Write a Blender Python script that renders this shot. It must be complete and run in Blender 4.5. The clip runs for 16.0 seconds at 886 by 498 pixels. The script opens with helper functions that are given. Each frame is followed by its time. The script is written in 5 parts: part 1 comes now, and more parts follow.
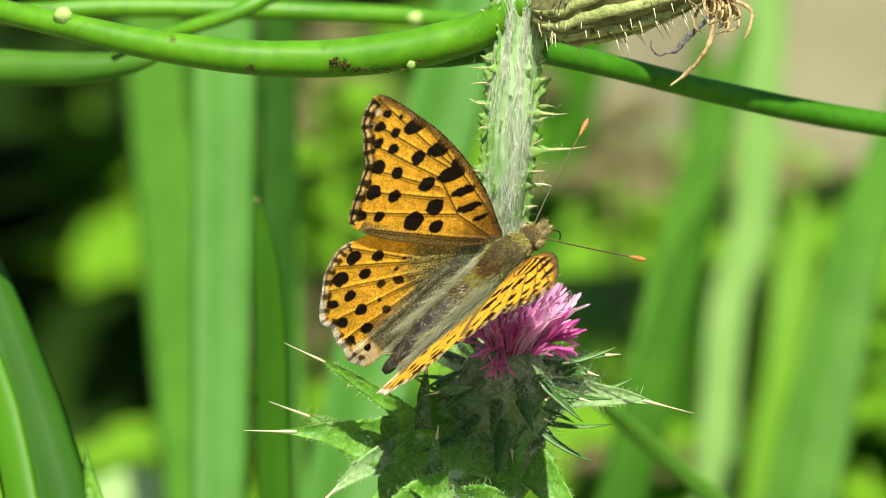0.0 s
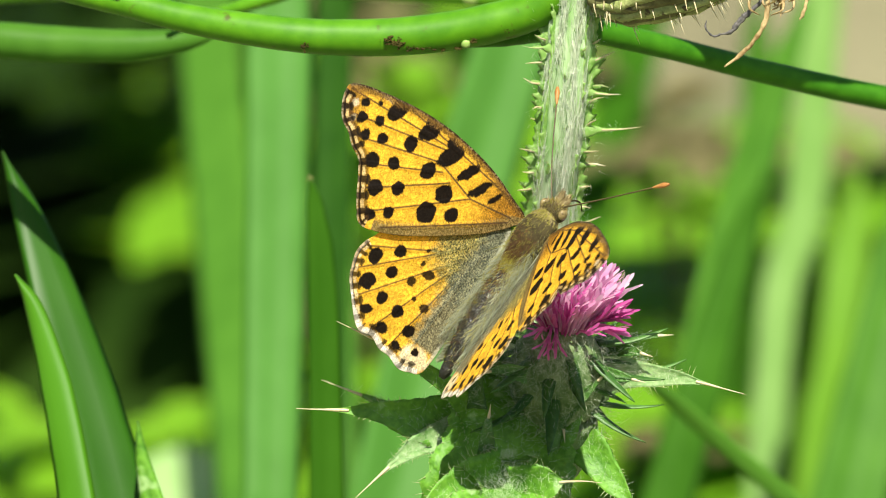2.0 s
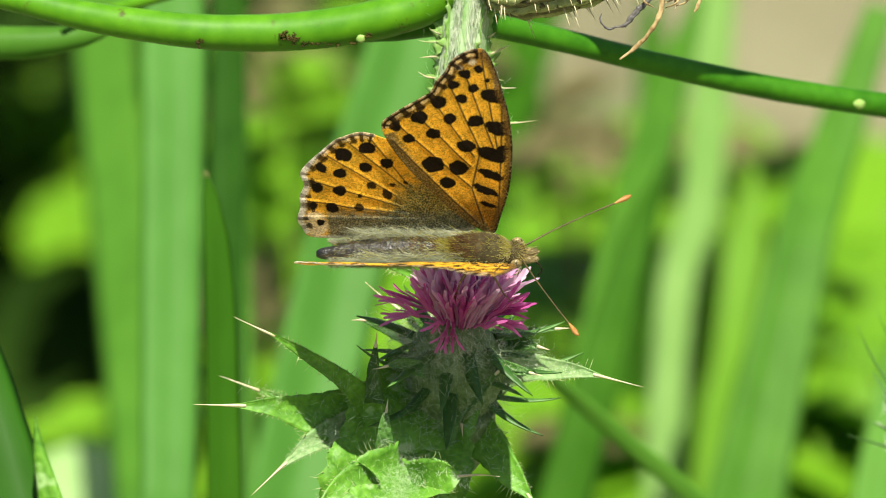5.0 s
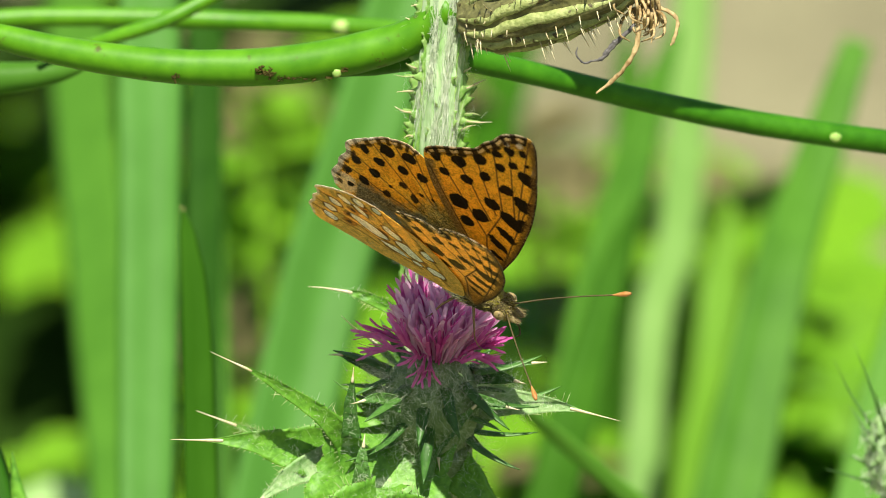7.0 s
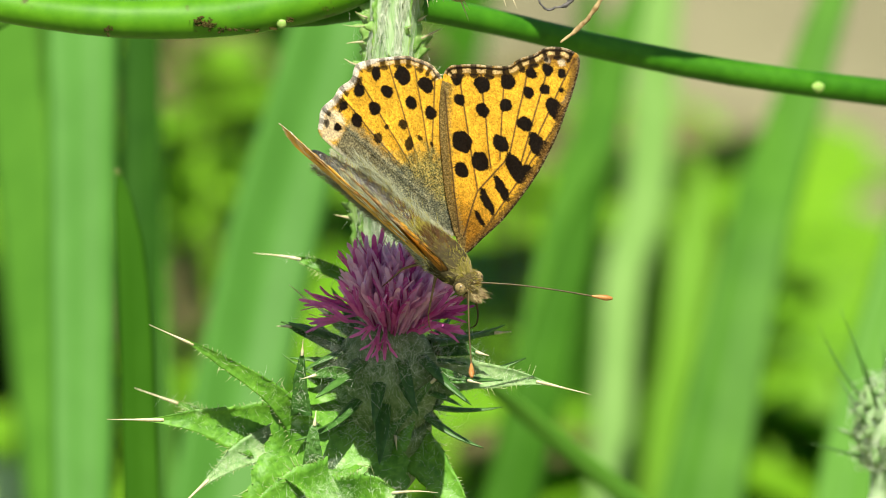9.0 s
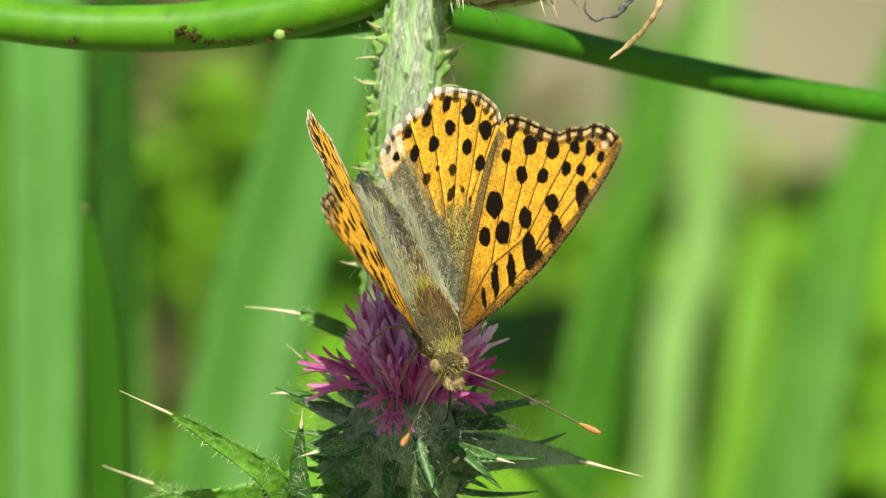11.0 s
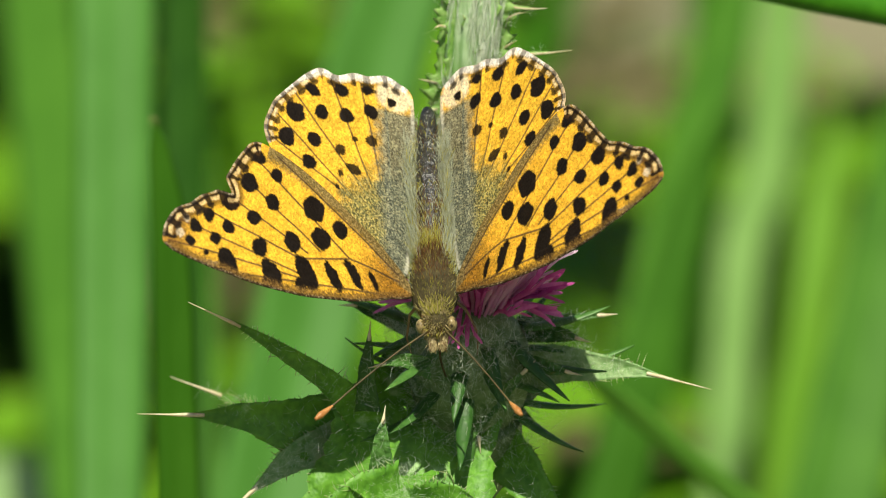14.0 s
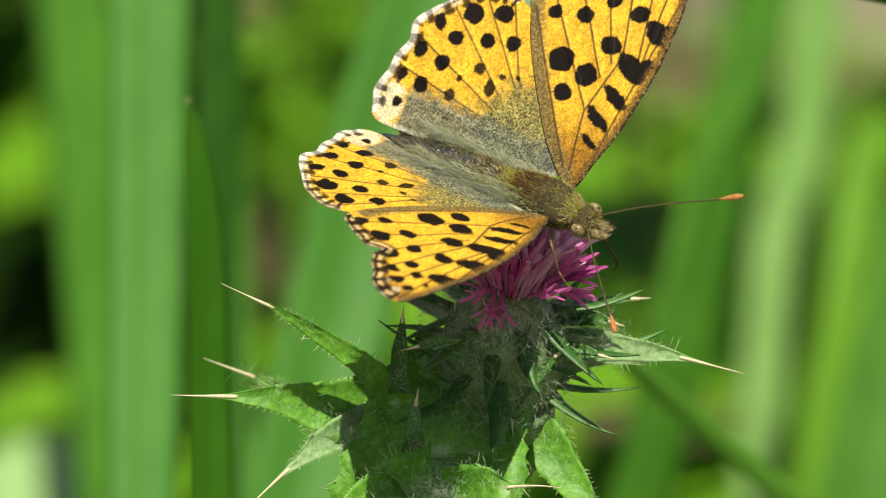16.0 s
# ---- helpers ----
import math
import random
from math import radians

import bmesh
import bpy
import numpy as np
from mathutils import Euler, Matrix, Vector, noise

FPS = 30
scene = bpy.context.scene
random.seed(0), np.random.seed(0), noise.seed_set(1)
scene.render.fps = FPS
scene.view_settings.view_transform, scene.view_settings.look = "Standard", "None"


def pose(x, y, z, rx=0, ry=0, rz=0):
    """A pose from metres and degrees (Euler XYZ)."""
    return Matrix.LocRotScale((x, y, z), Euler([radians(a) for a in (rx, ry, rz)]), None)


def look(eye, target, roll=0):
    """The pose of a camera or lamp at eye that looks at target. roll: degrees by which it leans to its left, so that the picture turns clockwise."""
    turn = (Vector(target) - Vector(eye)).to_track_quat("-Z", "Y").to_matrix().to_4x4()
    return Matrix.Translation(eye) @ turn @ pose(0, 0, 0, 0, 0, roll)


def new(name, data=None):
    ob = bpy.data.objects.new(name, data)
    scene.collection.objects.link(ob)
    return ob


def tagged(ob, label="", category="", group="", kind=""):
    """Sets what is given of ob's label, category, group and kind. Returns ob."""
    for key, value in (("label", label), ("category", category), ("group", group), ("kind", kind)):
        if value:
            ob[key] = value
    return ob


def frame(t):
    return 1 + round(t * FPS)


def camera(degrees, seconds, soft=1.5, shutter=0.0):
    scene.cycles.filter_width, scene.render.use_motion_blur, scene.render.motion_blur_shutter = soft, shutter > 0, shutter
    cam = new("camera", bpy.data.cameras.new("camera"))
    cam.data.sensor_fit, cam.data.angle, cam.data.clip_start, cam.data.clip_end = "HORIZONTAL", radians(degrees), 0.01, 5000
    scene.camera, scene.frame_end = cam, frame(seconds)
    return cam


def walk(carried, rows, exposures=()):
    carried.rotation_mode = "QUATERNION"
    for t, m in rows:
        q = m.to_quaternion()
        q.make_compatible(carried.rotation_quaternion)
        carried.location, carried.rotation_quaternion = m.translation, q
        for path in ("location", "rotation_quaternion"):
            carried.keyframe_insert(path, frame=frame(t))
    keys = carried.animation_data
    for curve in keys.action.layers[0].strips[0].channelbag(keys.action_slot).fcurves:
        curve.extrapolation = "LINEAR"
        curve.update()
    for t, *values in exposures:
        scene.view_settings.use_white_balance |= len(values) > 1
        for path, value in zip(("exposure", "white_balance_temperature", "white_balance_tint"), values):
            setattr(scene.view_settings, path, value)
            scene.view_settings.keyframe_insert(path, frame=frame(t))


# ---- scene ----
from mathutils import Quaternion
cam = camera(1.9885, 16.0, soft=0.5, shutter=0.2)

# ---- the plane of the flower: millimetres to the right, up and away ----
TILT = radians(15)
CENTRE = Vector((0, 0, 0.45))
RIGHT = Vector((1, 0, 0))
RISE = Vector((0, math.sin(TILT), math.cos(TILT)))
AWAY = Vector((0, math.cos(TILT), -math.sin(TILT)))
FAR = 2400.0
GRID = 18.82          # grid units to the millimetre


def mm(x, y, d=0.0):
    """A place in metres from millimetres on the plane of the flower, d behind it."""
    return CENTRE + 0.001 * (x * RIGHT + y * RISE + d * AWAY)


def at(x, y, d=0.0):
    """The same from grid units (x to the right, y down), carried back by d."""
    k = (1 + d / FAR) / GRID
    return mm((x - 784) * k, (441 - y) * k, d)


CAM_ROWS = [
    (0.0, 2.4, 0.0, -0.0, 0.0), (0.5, 2.4, 0.326, -1.028, -0.11), (1.0, 2.4, -2.691, -0.879, -0.23),
    (1.5, 2.4, -4.951, -0.891, 0.19), (2.0, 2.4, -5.003, -1.958, 0.34), (2.5, 2.4, -0.308, -3.309, 0.33),
    (2.8, 2.4, 1.848, -4.179, 0.17), (3.0, 2.4, 3.562, -5.288, 0.08), (3.5, 2.4, 5.922, -6.308, -0.06),
    (4.0, 2.4, 6.741, -5.439, -0.21), (4.5, 2.4, 5.328, -5.162, 0.13), (5.0, 2.4, 4.744, -2.457, 0.0),
    (5.2, 2.4, 4.632, -1.729, -0.02), (7.3, 2.4, 6.826, 0.806, -0.14), (7.5, 2.4, 6.579, -0.094, -0.15),
    (8.0, 2.4, 7.905, -2.204, -0.25), (8.2, 2.4, 10.154, -2.262, -1.02), (10.3, 1.8824, 11.625, -2.813, -0.04),
    (10.5, 1.8824, 10.112, -2.364, -0.11), (11.0, 1.8824, 8.968, 1.435, -0.35), (11.5, 1.8824, 7.702, 5.465, -0.5),
    (12.0, 1.8824, 7.426, 5.314, -0.26), (12.5, 1.8824, 6.982, 3.736, 0.1), (12.7, 1.8824, 5.686, -0.615, -0.09),
    (12.8, 1.8824, 5.134, -1.798, -0.11), (13.0, 1.8824, 4.629, -4.139, -0.05), (13.5, 1.8824, 3.21, -6.214, -0.15),
    (14.0, 1.8824, 3.88, -5.015, -0.25), (14.5, 1.8824, 3.815, -2.157, -0.3), (15.0, 1.8824, 2.326, -2.055, 0.23),
    (15.5, 1.8824, 1.964, -4.293, 0.04), (16.0, 1.8824, 1.387, -6.284, 0.04),
]
BODY_ROWS = [
    (0.0, 6.35, -0.38, -8.0, 0.843, 0.407, -0.278, 0.216), (0.5, 5.5, -0.44, -8.0, 0.87, 0.351, -0.293, 0.185),
    (1.0, 4.65, 0.76, -8.0, 0.816, 0.364, -0.322, 0.312), (1.5, 3.5, 0.66, -8.0, 0.792, 0.343, -0.422, 0.279),
    (2.0, 3.77, -0.2, -8.0, 0.814, 0.349, -0.355, 0.299), (2.5, 7.05, -0.13, -8.0, 0.847, 0.39, -0.258, 0.255),
    (2.8, 10.48, -0.45, -8.0, 0.796, 0.501, -0.025, 0.34), (3.0, 9.84, 1.07, -8.0, 0.815, 0.43, -0.099, 0.376),
    (3.5, 8.78, 0.92, -8.0, 0.897, 0.358, -0.114, 0.232), (4.0, 8.89, 0.79, -8.0, 0.919, 0.351, -0.148, 0.102),
    (4.5, 9.74, -2.21, -8.0, 0.924, 0.373, 0.076, -0.029), (5.0, 9.03, -2.62, -8.0, 0.905, 0.42, -0.03, -0.051),
    (5.2, 9.21, -3.09, -8.0, 0.904, 0.415, 0.016, -0.1), (7.3, 10.6, -3.19, -8.0, 0.863, 0.374, 0.218, -0.261),
    (7.5, 10.63, -3.49, -8.0, 0.854, 0.345, 0.272, -0.278), (8.0, 12.56, -2.97, -8.0, 0.914, 0.292, 0.165, -0.227),
    (10.5, 8.63, -5.02, -9.0, 0.795, 0.188, 0.296, -0.495), (11.0, 8.55, -4.9, -9.1, 0.796, 0.17, 0.268, -0.516),
    (11.5, 6.21, -7.05, -9.2, 0.691, 0.277, 0.266, -0.613), (12.0, 5.84, -6.17, -9.3, 0.718, 0.186, 0.259, -0.619),
    (12.5, 5.87, -7.97, -9.4, 0.678, 0.31, 0.278, -0.605), (12.8, 4.76, -7.63, -9.46, 0.67, 0.291, 0.289, -0.619),
    (13.0, 4.85, -7.73, -9.5, 0.666, 0.272, 0.298, -0.627), (13.1, 4.22, -7.98, -9.47, 0.657, 0.273, 0.32, -0.626),
    (13.5, 3.16, -7.89, -9.33, 0.631, 0.303, 0.275, -0.659), (14.0, 3.22, -8.17, -9.17, 0.648, 0.314, 0.227, -0.656),
    (14.5, 5.13, -6.88, -9.0, 0.753, 0.282, 0.14, -0.577), (15.0, 6.42, -5.65, -8.83, 0.832, 0.315, 0.055, -0.453),
    (15.5, 7.26, -5.92, -8.67, 0.842, 0.364, 0.042, -0.395), (16.0, 9.73, -3.01, -8.5, 0.904, 0.3, 0.022, -0.303),
]
WING_ROWS = [
    (0.0, 63.3, 58.8, 2.6, 5.2, -1.1, -0.1, -1.1, 0.0), (0.5, 55.4, 54.4, 2.4, 6.4, 0.0, 0.8, -0.4, 0.0),
    (1.0, 66.5, 65.1, 2.6, 1.7, -1.4, -1.0, -1.5, -0.4), (1.5, 49.2, 50.3, 3.7, 4.1, 5.2, 4.4, -0.0, -0.1),
    (2.0, 51.1, 49.9, 3.2, 4.0, 1.8, 2.2, -1.1, 0.0), (2.3, 55, 42, 1.8, 3.6, 1.0, 1.3, -1.5, 0.0),
    (2.4, 56, 43, 1.3, 3.4, 0.7, 1.0, -1.7, 0.0), (2.5, 58.3, 56.3, 0.8, 3.3, 0.4, 0.7, -1.8, 0.0),
    (2.6, 56, 44, -1.3, -1.6, 0.4, 0.4, -1.2, -0.2), (2.7, 86, 86, -3.4, -6.4, 0.5, 0.1, -0.7, -0.4),
    (2.8, 62.7, 59.6, -5.5, -11.3, 0.5, -0.2, -0.1, -0.6), (2.9, 70, 32, -6.7, -4.8, 1.0, -1.7, -0.1, -1.4),
    (3.0, 47.8, 42.5, -7.8, 1.8, 1.5, -3.2, 0.0, -2.2), (3.3, 54, 50, -6.1, 2.0, -0.8, -1.9, -1.4, -1.0),
    (3.5, 77.7, 72.8, -4.9, 2.2, -2.4, -1.1, -2.3, -0.2), (4.0, 52.5, 52.0, -2.2, 3.4, -0.4, -0.6, -0.9, 0.0),
    (4.5, 64.2, 62.7, -0.7, 5.2, -1.4, -0.8, -0.7, -0.2), (5.0, 66.4, 64.6, 2.1, 9.1, -0.1, 0.6, -2.5, 0.0),
    (5.2, 65.6, 64.3, 0.5, 7.9, -1.8, -0.0, -2.7, -0.3), (7.3, 83.2, 81.6, -0.7, 4.6, -0.5, -0.1, 0.0, -0.1),
    (7.5, 80.7, 78.7, -2.7, 3.7, -2.0, 0.3, 0.0, -0.4), (8.0, 64.5, 63.3, -0.3, 8.6, 0.5, 2.2, -1.0, -0.1),
    (10.5, 75.3, 55.0, -0.8, 4.3, -0.9, 0.4, -3.6, -2.0), (11.0, 73.7, 56.1, 1.6, 6.5, -0.1, 1.1, -4.2, -1.8),
    (11.2, 60, 46, 0.6, 3.3, -0.5, 1.5, -4.3, -4.4), (11.3, 40, 49, 0.0, 1.6, -0.7, 1.6, -4.4, -5.6),
    (11.5, 65.7, 70.7, -1.0, -1.6, -1.1, 2.0, -4.5, -8.2), (12.0, 57.6, 45.4, 0.4, 2.2, 1.1, 1.1, -4.3, -4.9),
    (12.4, 53, 56, -1.4, 0.4, 0.3, 0.9, -4.1, -4.4), (12.5, 61.4, 66.4, -1.8, -0.1, 0.1, 0.9, -4.1, -4.3),
    (12.7, 39, 39, -3.2, 1.0, 0.5, 1.0, -2.8, -3.8), (12.8, 42.4, 42.8, -3.9, 1.6, 0.7, 1.0, -2.2, -3.5),
    (12.9, 50, 50, -3.5, 2.0, 0.5, 0.9, -2.2, -3.5), (13.0, 46.3, 43.4, -3.1, 2.5, 0.3, 0.8, -2.3, -3.4),
    (13.1, 23.7, 17.3, -7.5, -3.2, -0.1, -0.0, 0.0, 0.0), (13.2, 17, 13, -7.5, -3.2, -0.1, -0.0, 0.0, 0.0),
    (13.3, 19, 15, -7.5, -3.2, -0.1, -0.0, 0.0, 0.0), (13.4, 22, 18, -7.5, -3.2, -0.1, -0.0, 0.0, 0.0),
    (13.5, 47.7, 37.2, -6.2, 3.8, -0.3, 1.0, -3.7, -4.1), (13.7, 43, 38, -3.0, 4.6, 0.3, 0.9, -4.0, -5.6),
    (13.8, 27, 26, -1.3, 5.1, 0.6, 0.8, -4.1, -6.4), (13.9, 33, 33, 0.3, 5.5, 0.9, 0.8, -4.3, -7.1),
    (14.0, 42.1, 42.9, 1.9, 5.9, 1.2, 0.7, -4.4, -7.9), (14.5, 37.3, 36.3, 2.0, 3.0, 0.8, -0.3, -2.7, -4.4),
    (15.0, 15.2, 20.1, 2.5, 0.9, -0.3, -1.4, -0.1, -1.7), (15.5, 24.0, 27.7, 4.0, 3.0, 0.6, -1.7, 0.0, -2.5),
    (16.0, 28.9, 32.7, 1.6, 5.2, 0.3, -3.0, -1.2, -5.1),
]
FEELER_ROWS = [
    (0.0, 27.1, -7.5, -58.0, 10.7), (0.5, 32.9, -6.7, -57.9, 9.4), (1.0, 41.9, -2.1, -48.4, 18.6),
    (1.5, 40.2, -6.6, -53.8, 8.5), (2.0, 38.4, -7.8, -50.5, 10.3), (2.5, 36.7, 0.3, -51.3, 13.5),
    (3.0, 33.3, -1.2, -38.7, -6.2), (3.5, 37.3, 4.9, -50.9, 17.2), (4.0, 41.8, -1.9, -51.7, 16.5),
    (4.5, 39.0, 2.3, -52.5, 15.6), (5.0, 34.8, -11.7, -56.6, 17.1), (5.2, 22.3, 25.3, -54.9, 18.4),
    (7.3, 29.3, 26.6, -45.5, 20.6), (7.5, 47.3, -1.7, -45.8, 20.7), (8.0, 46.6, -3.9, -49.4, 12.5),
    (10.5, 37.7, 14.7, -42.4, 10.9), (11.0, 39.8, 10.5, -40.7, 15.5), (12.8, 30.2, 15.4, -48.1, 6.5),
    (13.0, 28.9, 16.8, -47.3, 5.4), (13.5, 28.6, 12.8, -47.2, 5.9), (14.0, 30.2, 17.4, -46.0, 13.1),
    (14.5, 34.3, 9.9, -42.3, 3.2), (15.0, 31.7, 8.6, -45.3, 4.0), (15.5, 29.8, 4.1, -44.5, 4.4),
    (16.0, 24.1, 15.2, -44.6, 6.8),
]


walk(cam, [(t, look(CENTRE - AWAY * far, mm(x, y), roll)) for t, far, x, y, roll in CAM_ROWS],
     exposures=[(0.0, 0.94), (7.3, 0.94), (8.2, 0.94), (10.3, 0.90), (12.5, 0.51), (16.0, 0.46)])

# ---- sun and sky ----
SUN_DIR = 0.705 * RISE - 0.705 * AWAY + 0.02 * RIGHT
world = bpy.data.worlds.new("sky")
scene.world = world
world.use_nodes = True
sky = world.node_tree.nodes.new("ShaderNodeTexSky")
sky.sky_type, sky.sun_disc = "NISHITA", False
sky.sun_elevation = math.asin(SUN_DIR.normalized().z)
sky.sun_rotation = math.atan2(SUN_DIR.x, SUN_DIR.y)
sky.air_density, sky.dust_density = 1.0, 1.5
back = world.node_tree.nodes["Background"]
back.inputs["Strength"].default_value = 0.056
world.node_tree.links.new(sky.outputs["Color"], back.inputs["Color"])
sun = new("sun", bpy.data.lights.new("sun", "SUN"))
sun.data.energy, sun.data.angle, sun.data.color = 5.0, radians(0.5), (1.0, 0.94, 0.8)
sun.matrix_world = look(CENTRE + SUN_DIR * 3, CENTRE)


# ---- materials ----
def material(name, dark, light, rough=0.5, grain=3000.0, blotch=300.0, through_light=0.0, relief=0.15,
             stretch=(1, 1, 1), spec=0.4, spots=None, sheen=0.0, per_piece=0.0):
    """A surface with two scales of variation; stretch pulls the grain along an axis."""
    m = bpy.data.materials.new(name)
    m.use_nodes = True
    n, link = m.node_tree.nodes, m.node_tree.links.new
    bsdf, out = n["Principled BSDF"], n["Material Output"]
    co = n.new("ShaderNodeTexCoord")
    mp = n.new("ShaderNodeMapping")
    mp.inputs["Scale"].default_value = stretch
    link(co.outputs["Object"], mp.inputs["Vector"])
    fine, wide = n.new("ShaderNodeTexNoise"), n.new("ShaderNodeTexNoise")
    fine.inputs["Scale"].default_value, fine.inputs["Detail"].default_value = grain, 4
    wide.inputs["Scale"].default_value, wide.inputs["Detail"].default_value = blotch, 3
    link(mp.outputs[0], fine.inputs["Vector"])
    link(co.outputs["Object"], wide.inputs["Vector"])
    mix = n.new("ShaderNodeMath")
    mix.operation = "MULTIPLY_ADD"
    mix.inputs[1].default_value = 0.5
    half = n.new("ShaderNodeMath")
    half.operation = "MULTIPLY"
    half.inputs[1].default_value = 0.5
    link(wide.outputs["Fac"], half.inputs[0])
    link(fine.outputs["Fac"], mix.inputs[0])
    link(half.outputs[0], mix.inputs[2])
    ramp = n.new("ShaderNodeValToRGB")
    ramp.color_ramp.elements[0].position, ramp.color_ramp.elements[1].position = 0.34, 0.66
    ramp.color_ramp.elements[0].color, ramp.color_ramp.elements[1].color = (*dark, 1), (*light, 1)
    value = mix.outputs[0]
    if per_piece:
        info = n.new("ShaderNodeObjectInfo")
        add = n.new("ShaderNodeMath")
        add.operation = "MULTIPLY_ADD"
        add.inputs[1].default_value = per_piece
        link(info.outputs["Random"], add.inputs[0])
        link(value, add.inputs[2])
        sub = n.new("ShaderNodeMath")
        sub.operation = "SUBTRACT"
        sub.inputs[1].default_value = per_piece / 2
        link(add.outputs[0], sub.inputs[0])
        value = sub.outputs[0]
    link(value, ramp.inputs[0])
    colour = ramp.outputs[0]
    if spots:
        tint, scale, level = spots
        sp = n.new("ShaderNodeTexNoise")
        sp.inputs["Scale"].default_value, sp.inputs["Detail"].default_value = scale, 5
        link(co.outputs["Object"], sp.inputs["Vector"])
        step = n.new("ShaderNodeMapRange")
        step.inputs["From Min"].default_value, step.inputs["From Max"].default_value = level, level + 0.06
        link(sp.outputs["Fac"], step.inputs["Value"])
        blend = n.new("ShaderNodeMix")
        blend.data_type = "RGBA"
        blend.inputs["B"].default_value = (*tint, 1)
        link(step.outputs[0], blend.inputs["Factor"])
        link(colour, blend.inputs["A"])
        colour = blend.outputs["Result"]
    link(colour, bsdf.inputs["Base Color"])
    bsdf.inputs["Roughness"].default_value = rough
    bsdf.inputs["Specular IOR Level"].default_value = spec
    if sheen:
        bsdf.inputs["Sheen Weight"].default_value = sheen
    bump = n.new("ShaderNodeBump")
    bump.inputs["Strength"].default_value = relief
    bump.inputs["Distance"].default_value = 0.0002
    link(fine.outputs["Fac"], bump.inputs["Height"])
    link(bump.outputs[0], bsdf.inputs["Normal"])
    if through_light:
        tr, ms = n.new("ShaderNodeBsdfTranslucent"), n.new("ShaderNodeMixShader")
        ms.inputs[0].default_value = through_light
        link(colour, tr.inputs["Color"])
        link(bsdf.outputs[0], ms.inputs[1])
        link(tr.outputs[0], ms.inputs[2])
        link(ms.outputs[0], out.inputs["Surface"])
    return m


def painted(name, rough, grain, through_light, attribute="pattern", sparkle=0.2):
    """Scaly wing: its colours come from the pattern stored on the mesh, broken up by the scales."""
    m = bpy.data.materials.new(name)
    m.use_nodes = True
    n, link = m.node_tree.nodes, m.node_tree.links.new
    bsdf, out = n["Principled BSDF"], n["Material Output"]
    at_ = n.new("ShaderNodeAttribute")
    at_.attribute_name = attribute
    co = n.new("ShaderNodeTexCoord")
    scales, wear = n.new("ShaderNodeTexVoronoi"), n.new("ShaderNodeTexNoise")
    scales.inputs["Scale"].default_value = grain
    wear.inputs["Scale"].default_value, wear.inputs["Detail"].default_value = 900, 4
    link(co.outputs["Object"], scales.inputs["Vector"])
    link(co.outputs["Object"], wear.inputs["Vector"])
    sep = n.new("ShaderNodeSeparateColor")
    link(scales.outputs["Color"], sep.inputs[0])
    rng = n.new("ShaderNodeMapRange")
    rng.inputs["To Min"].default_value, rng.inputs["To Max"].default_value = 1 - sparkle, 1 + sparkle
    link(sep.outputs[0], rng.inputs["Value"])
    rng2 = n.new("ShaderNodeMapRange")
    rng2.inputs["From Min"].default_value, rng2.inputs["From Max"].default_value = 0.3, 0.7
    rng2.inputs["To Min"].default_value, rng2.inputs["To Max"].default_value = 0.86, 1.12
    link(wear.outputs["Fac"], rng2.inputs["Value"])
    mul = n.new("ShaderNodeMath")
    mul.operation = "MULTIPLY"
    link(rng.outputs[0], mul.inputs[0])
    link(rng2.outputs[0], mul.inputs[1])
    vm = n.new("ShaderNodeVectorMath")
    vm.operation = "SCALE"
    link(at_.outputs["Color"], vm.inputs[0])
    link(mul.outputs[0], vm.inputs["Scale"])
    link(vm.outputs[0], bsdf.inputs["Base Color"])
    bsdf.inputs["Roughness"].default_value = rough
    bsdf.inputs["Specular IOR Level"].default_value = 0.12
    bump = n.new("ShaderNodeBump")
    bump.inputs["Strength"].default_value, bump.inputs["Distance"].default_value = 0.25, 0.00006
    link(sep.outputs[1], bump.inputs["Height"])
    link(bump.outputs[0], bsdf.inputs["Normal"])
    tr, ms = n.new("ShaderNodeBsdfTranslucent"), n.new("ShaderNodeMixShader")
    ms.inputs[0].default_value = through_light
    link(vm.outputs[0], tr.inputs["Color"])
    link(bsdf.outputs[0], ms.inputs[1])
    link(tr.outputs[0], ms.inputs[2])
    link(ms.outputs[0], out.inputs["Surface"])
    return m


WING = painted("wing_scales", 0.55, 7500, 0.4, sparkle=0.32)
FUR = material("golden_olive_fur", (0.14, 0.135, 0.008), (0.48, 0.44, 0.05), 0.6, 6000, 500, 0.25, sheen=0.2)
GREY_FUR = material("grey_fur", (0.22, 0.24, 0.14), (0.48, 0.51, 0.36), 0.6, 6000, 500, 0.25)
STRAW_FUR = material("straw_fur", (0.22, 0.17, 0.06), (0.6, 0.5, 0.26), 0.6, 6000, 500, 0.25)
CHITIN = material("dark_chitin", (0.02, 0.017, 0.008), (0.085, 0.07, 0.03), 0.8, 6000, 900, spec=0.1)
LEG = material("ochre_leg", (0.1, 0.06, 0.02), (0.26, 0.17, 0.07), 0.5, 6000, 900)
FEELER = material("brown_antenna", (0.03, 0.025, 0.01), (0.11, 0.08, 0.025), 0.5, 6000, 900)
CLUB = material("orange_club", (0.28, 0.11, 0.02), (0.52, 0.26, 0.08), 0.5, 6000, 900)
EYE = material("amber_eye", (0.12, 0.085, 0.03), (0.36, 0.28, 0.12), 0.3, 6000, 1500, spec=0.4, spots=((0.03, 0.022, 0.01), 1900.0, 0.55))
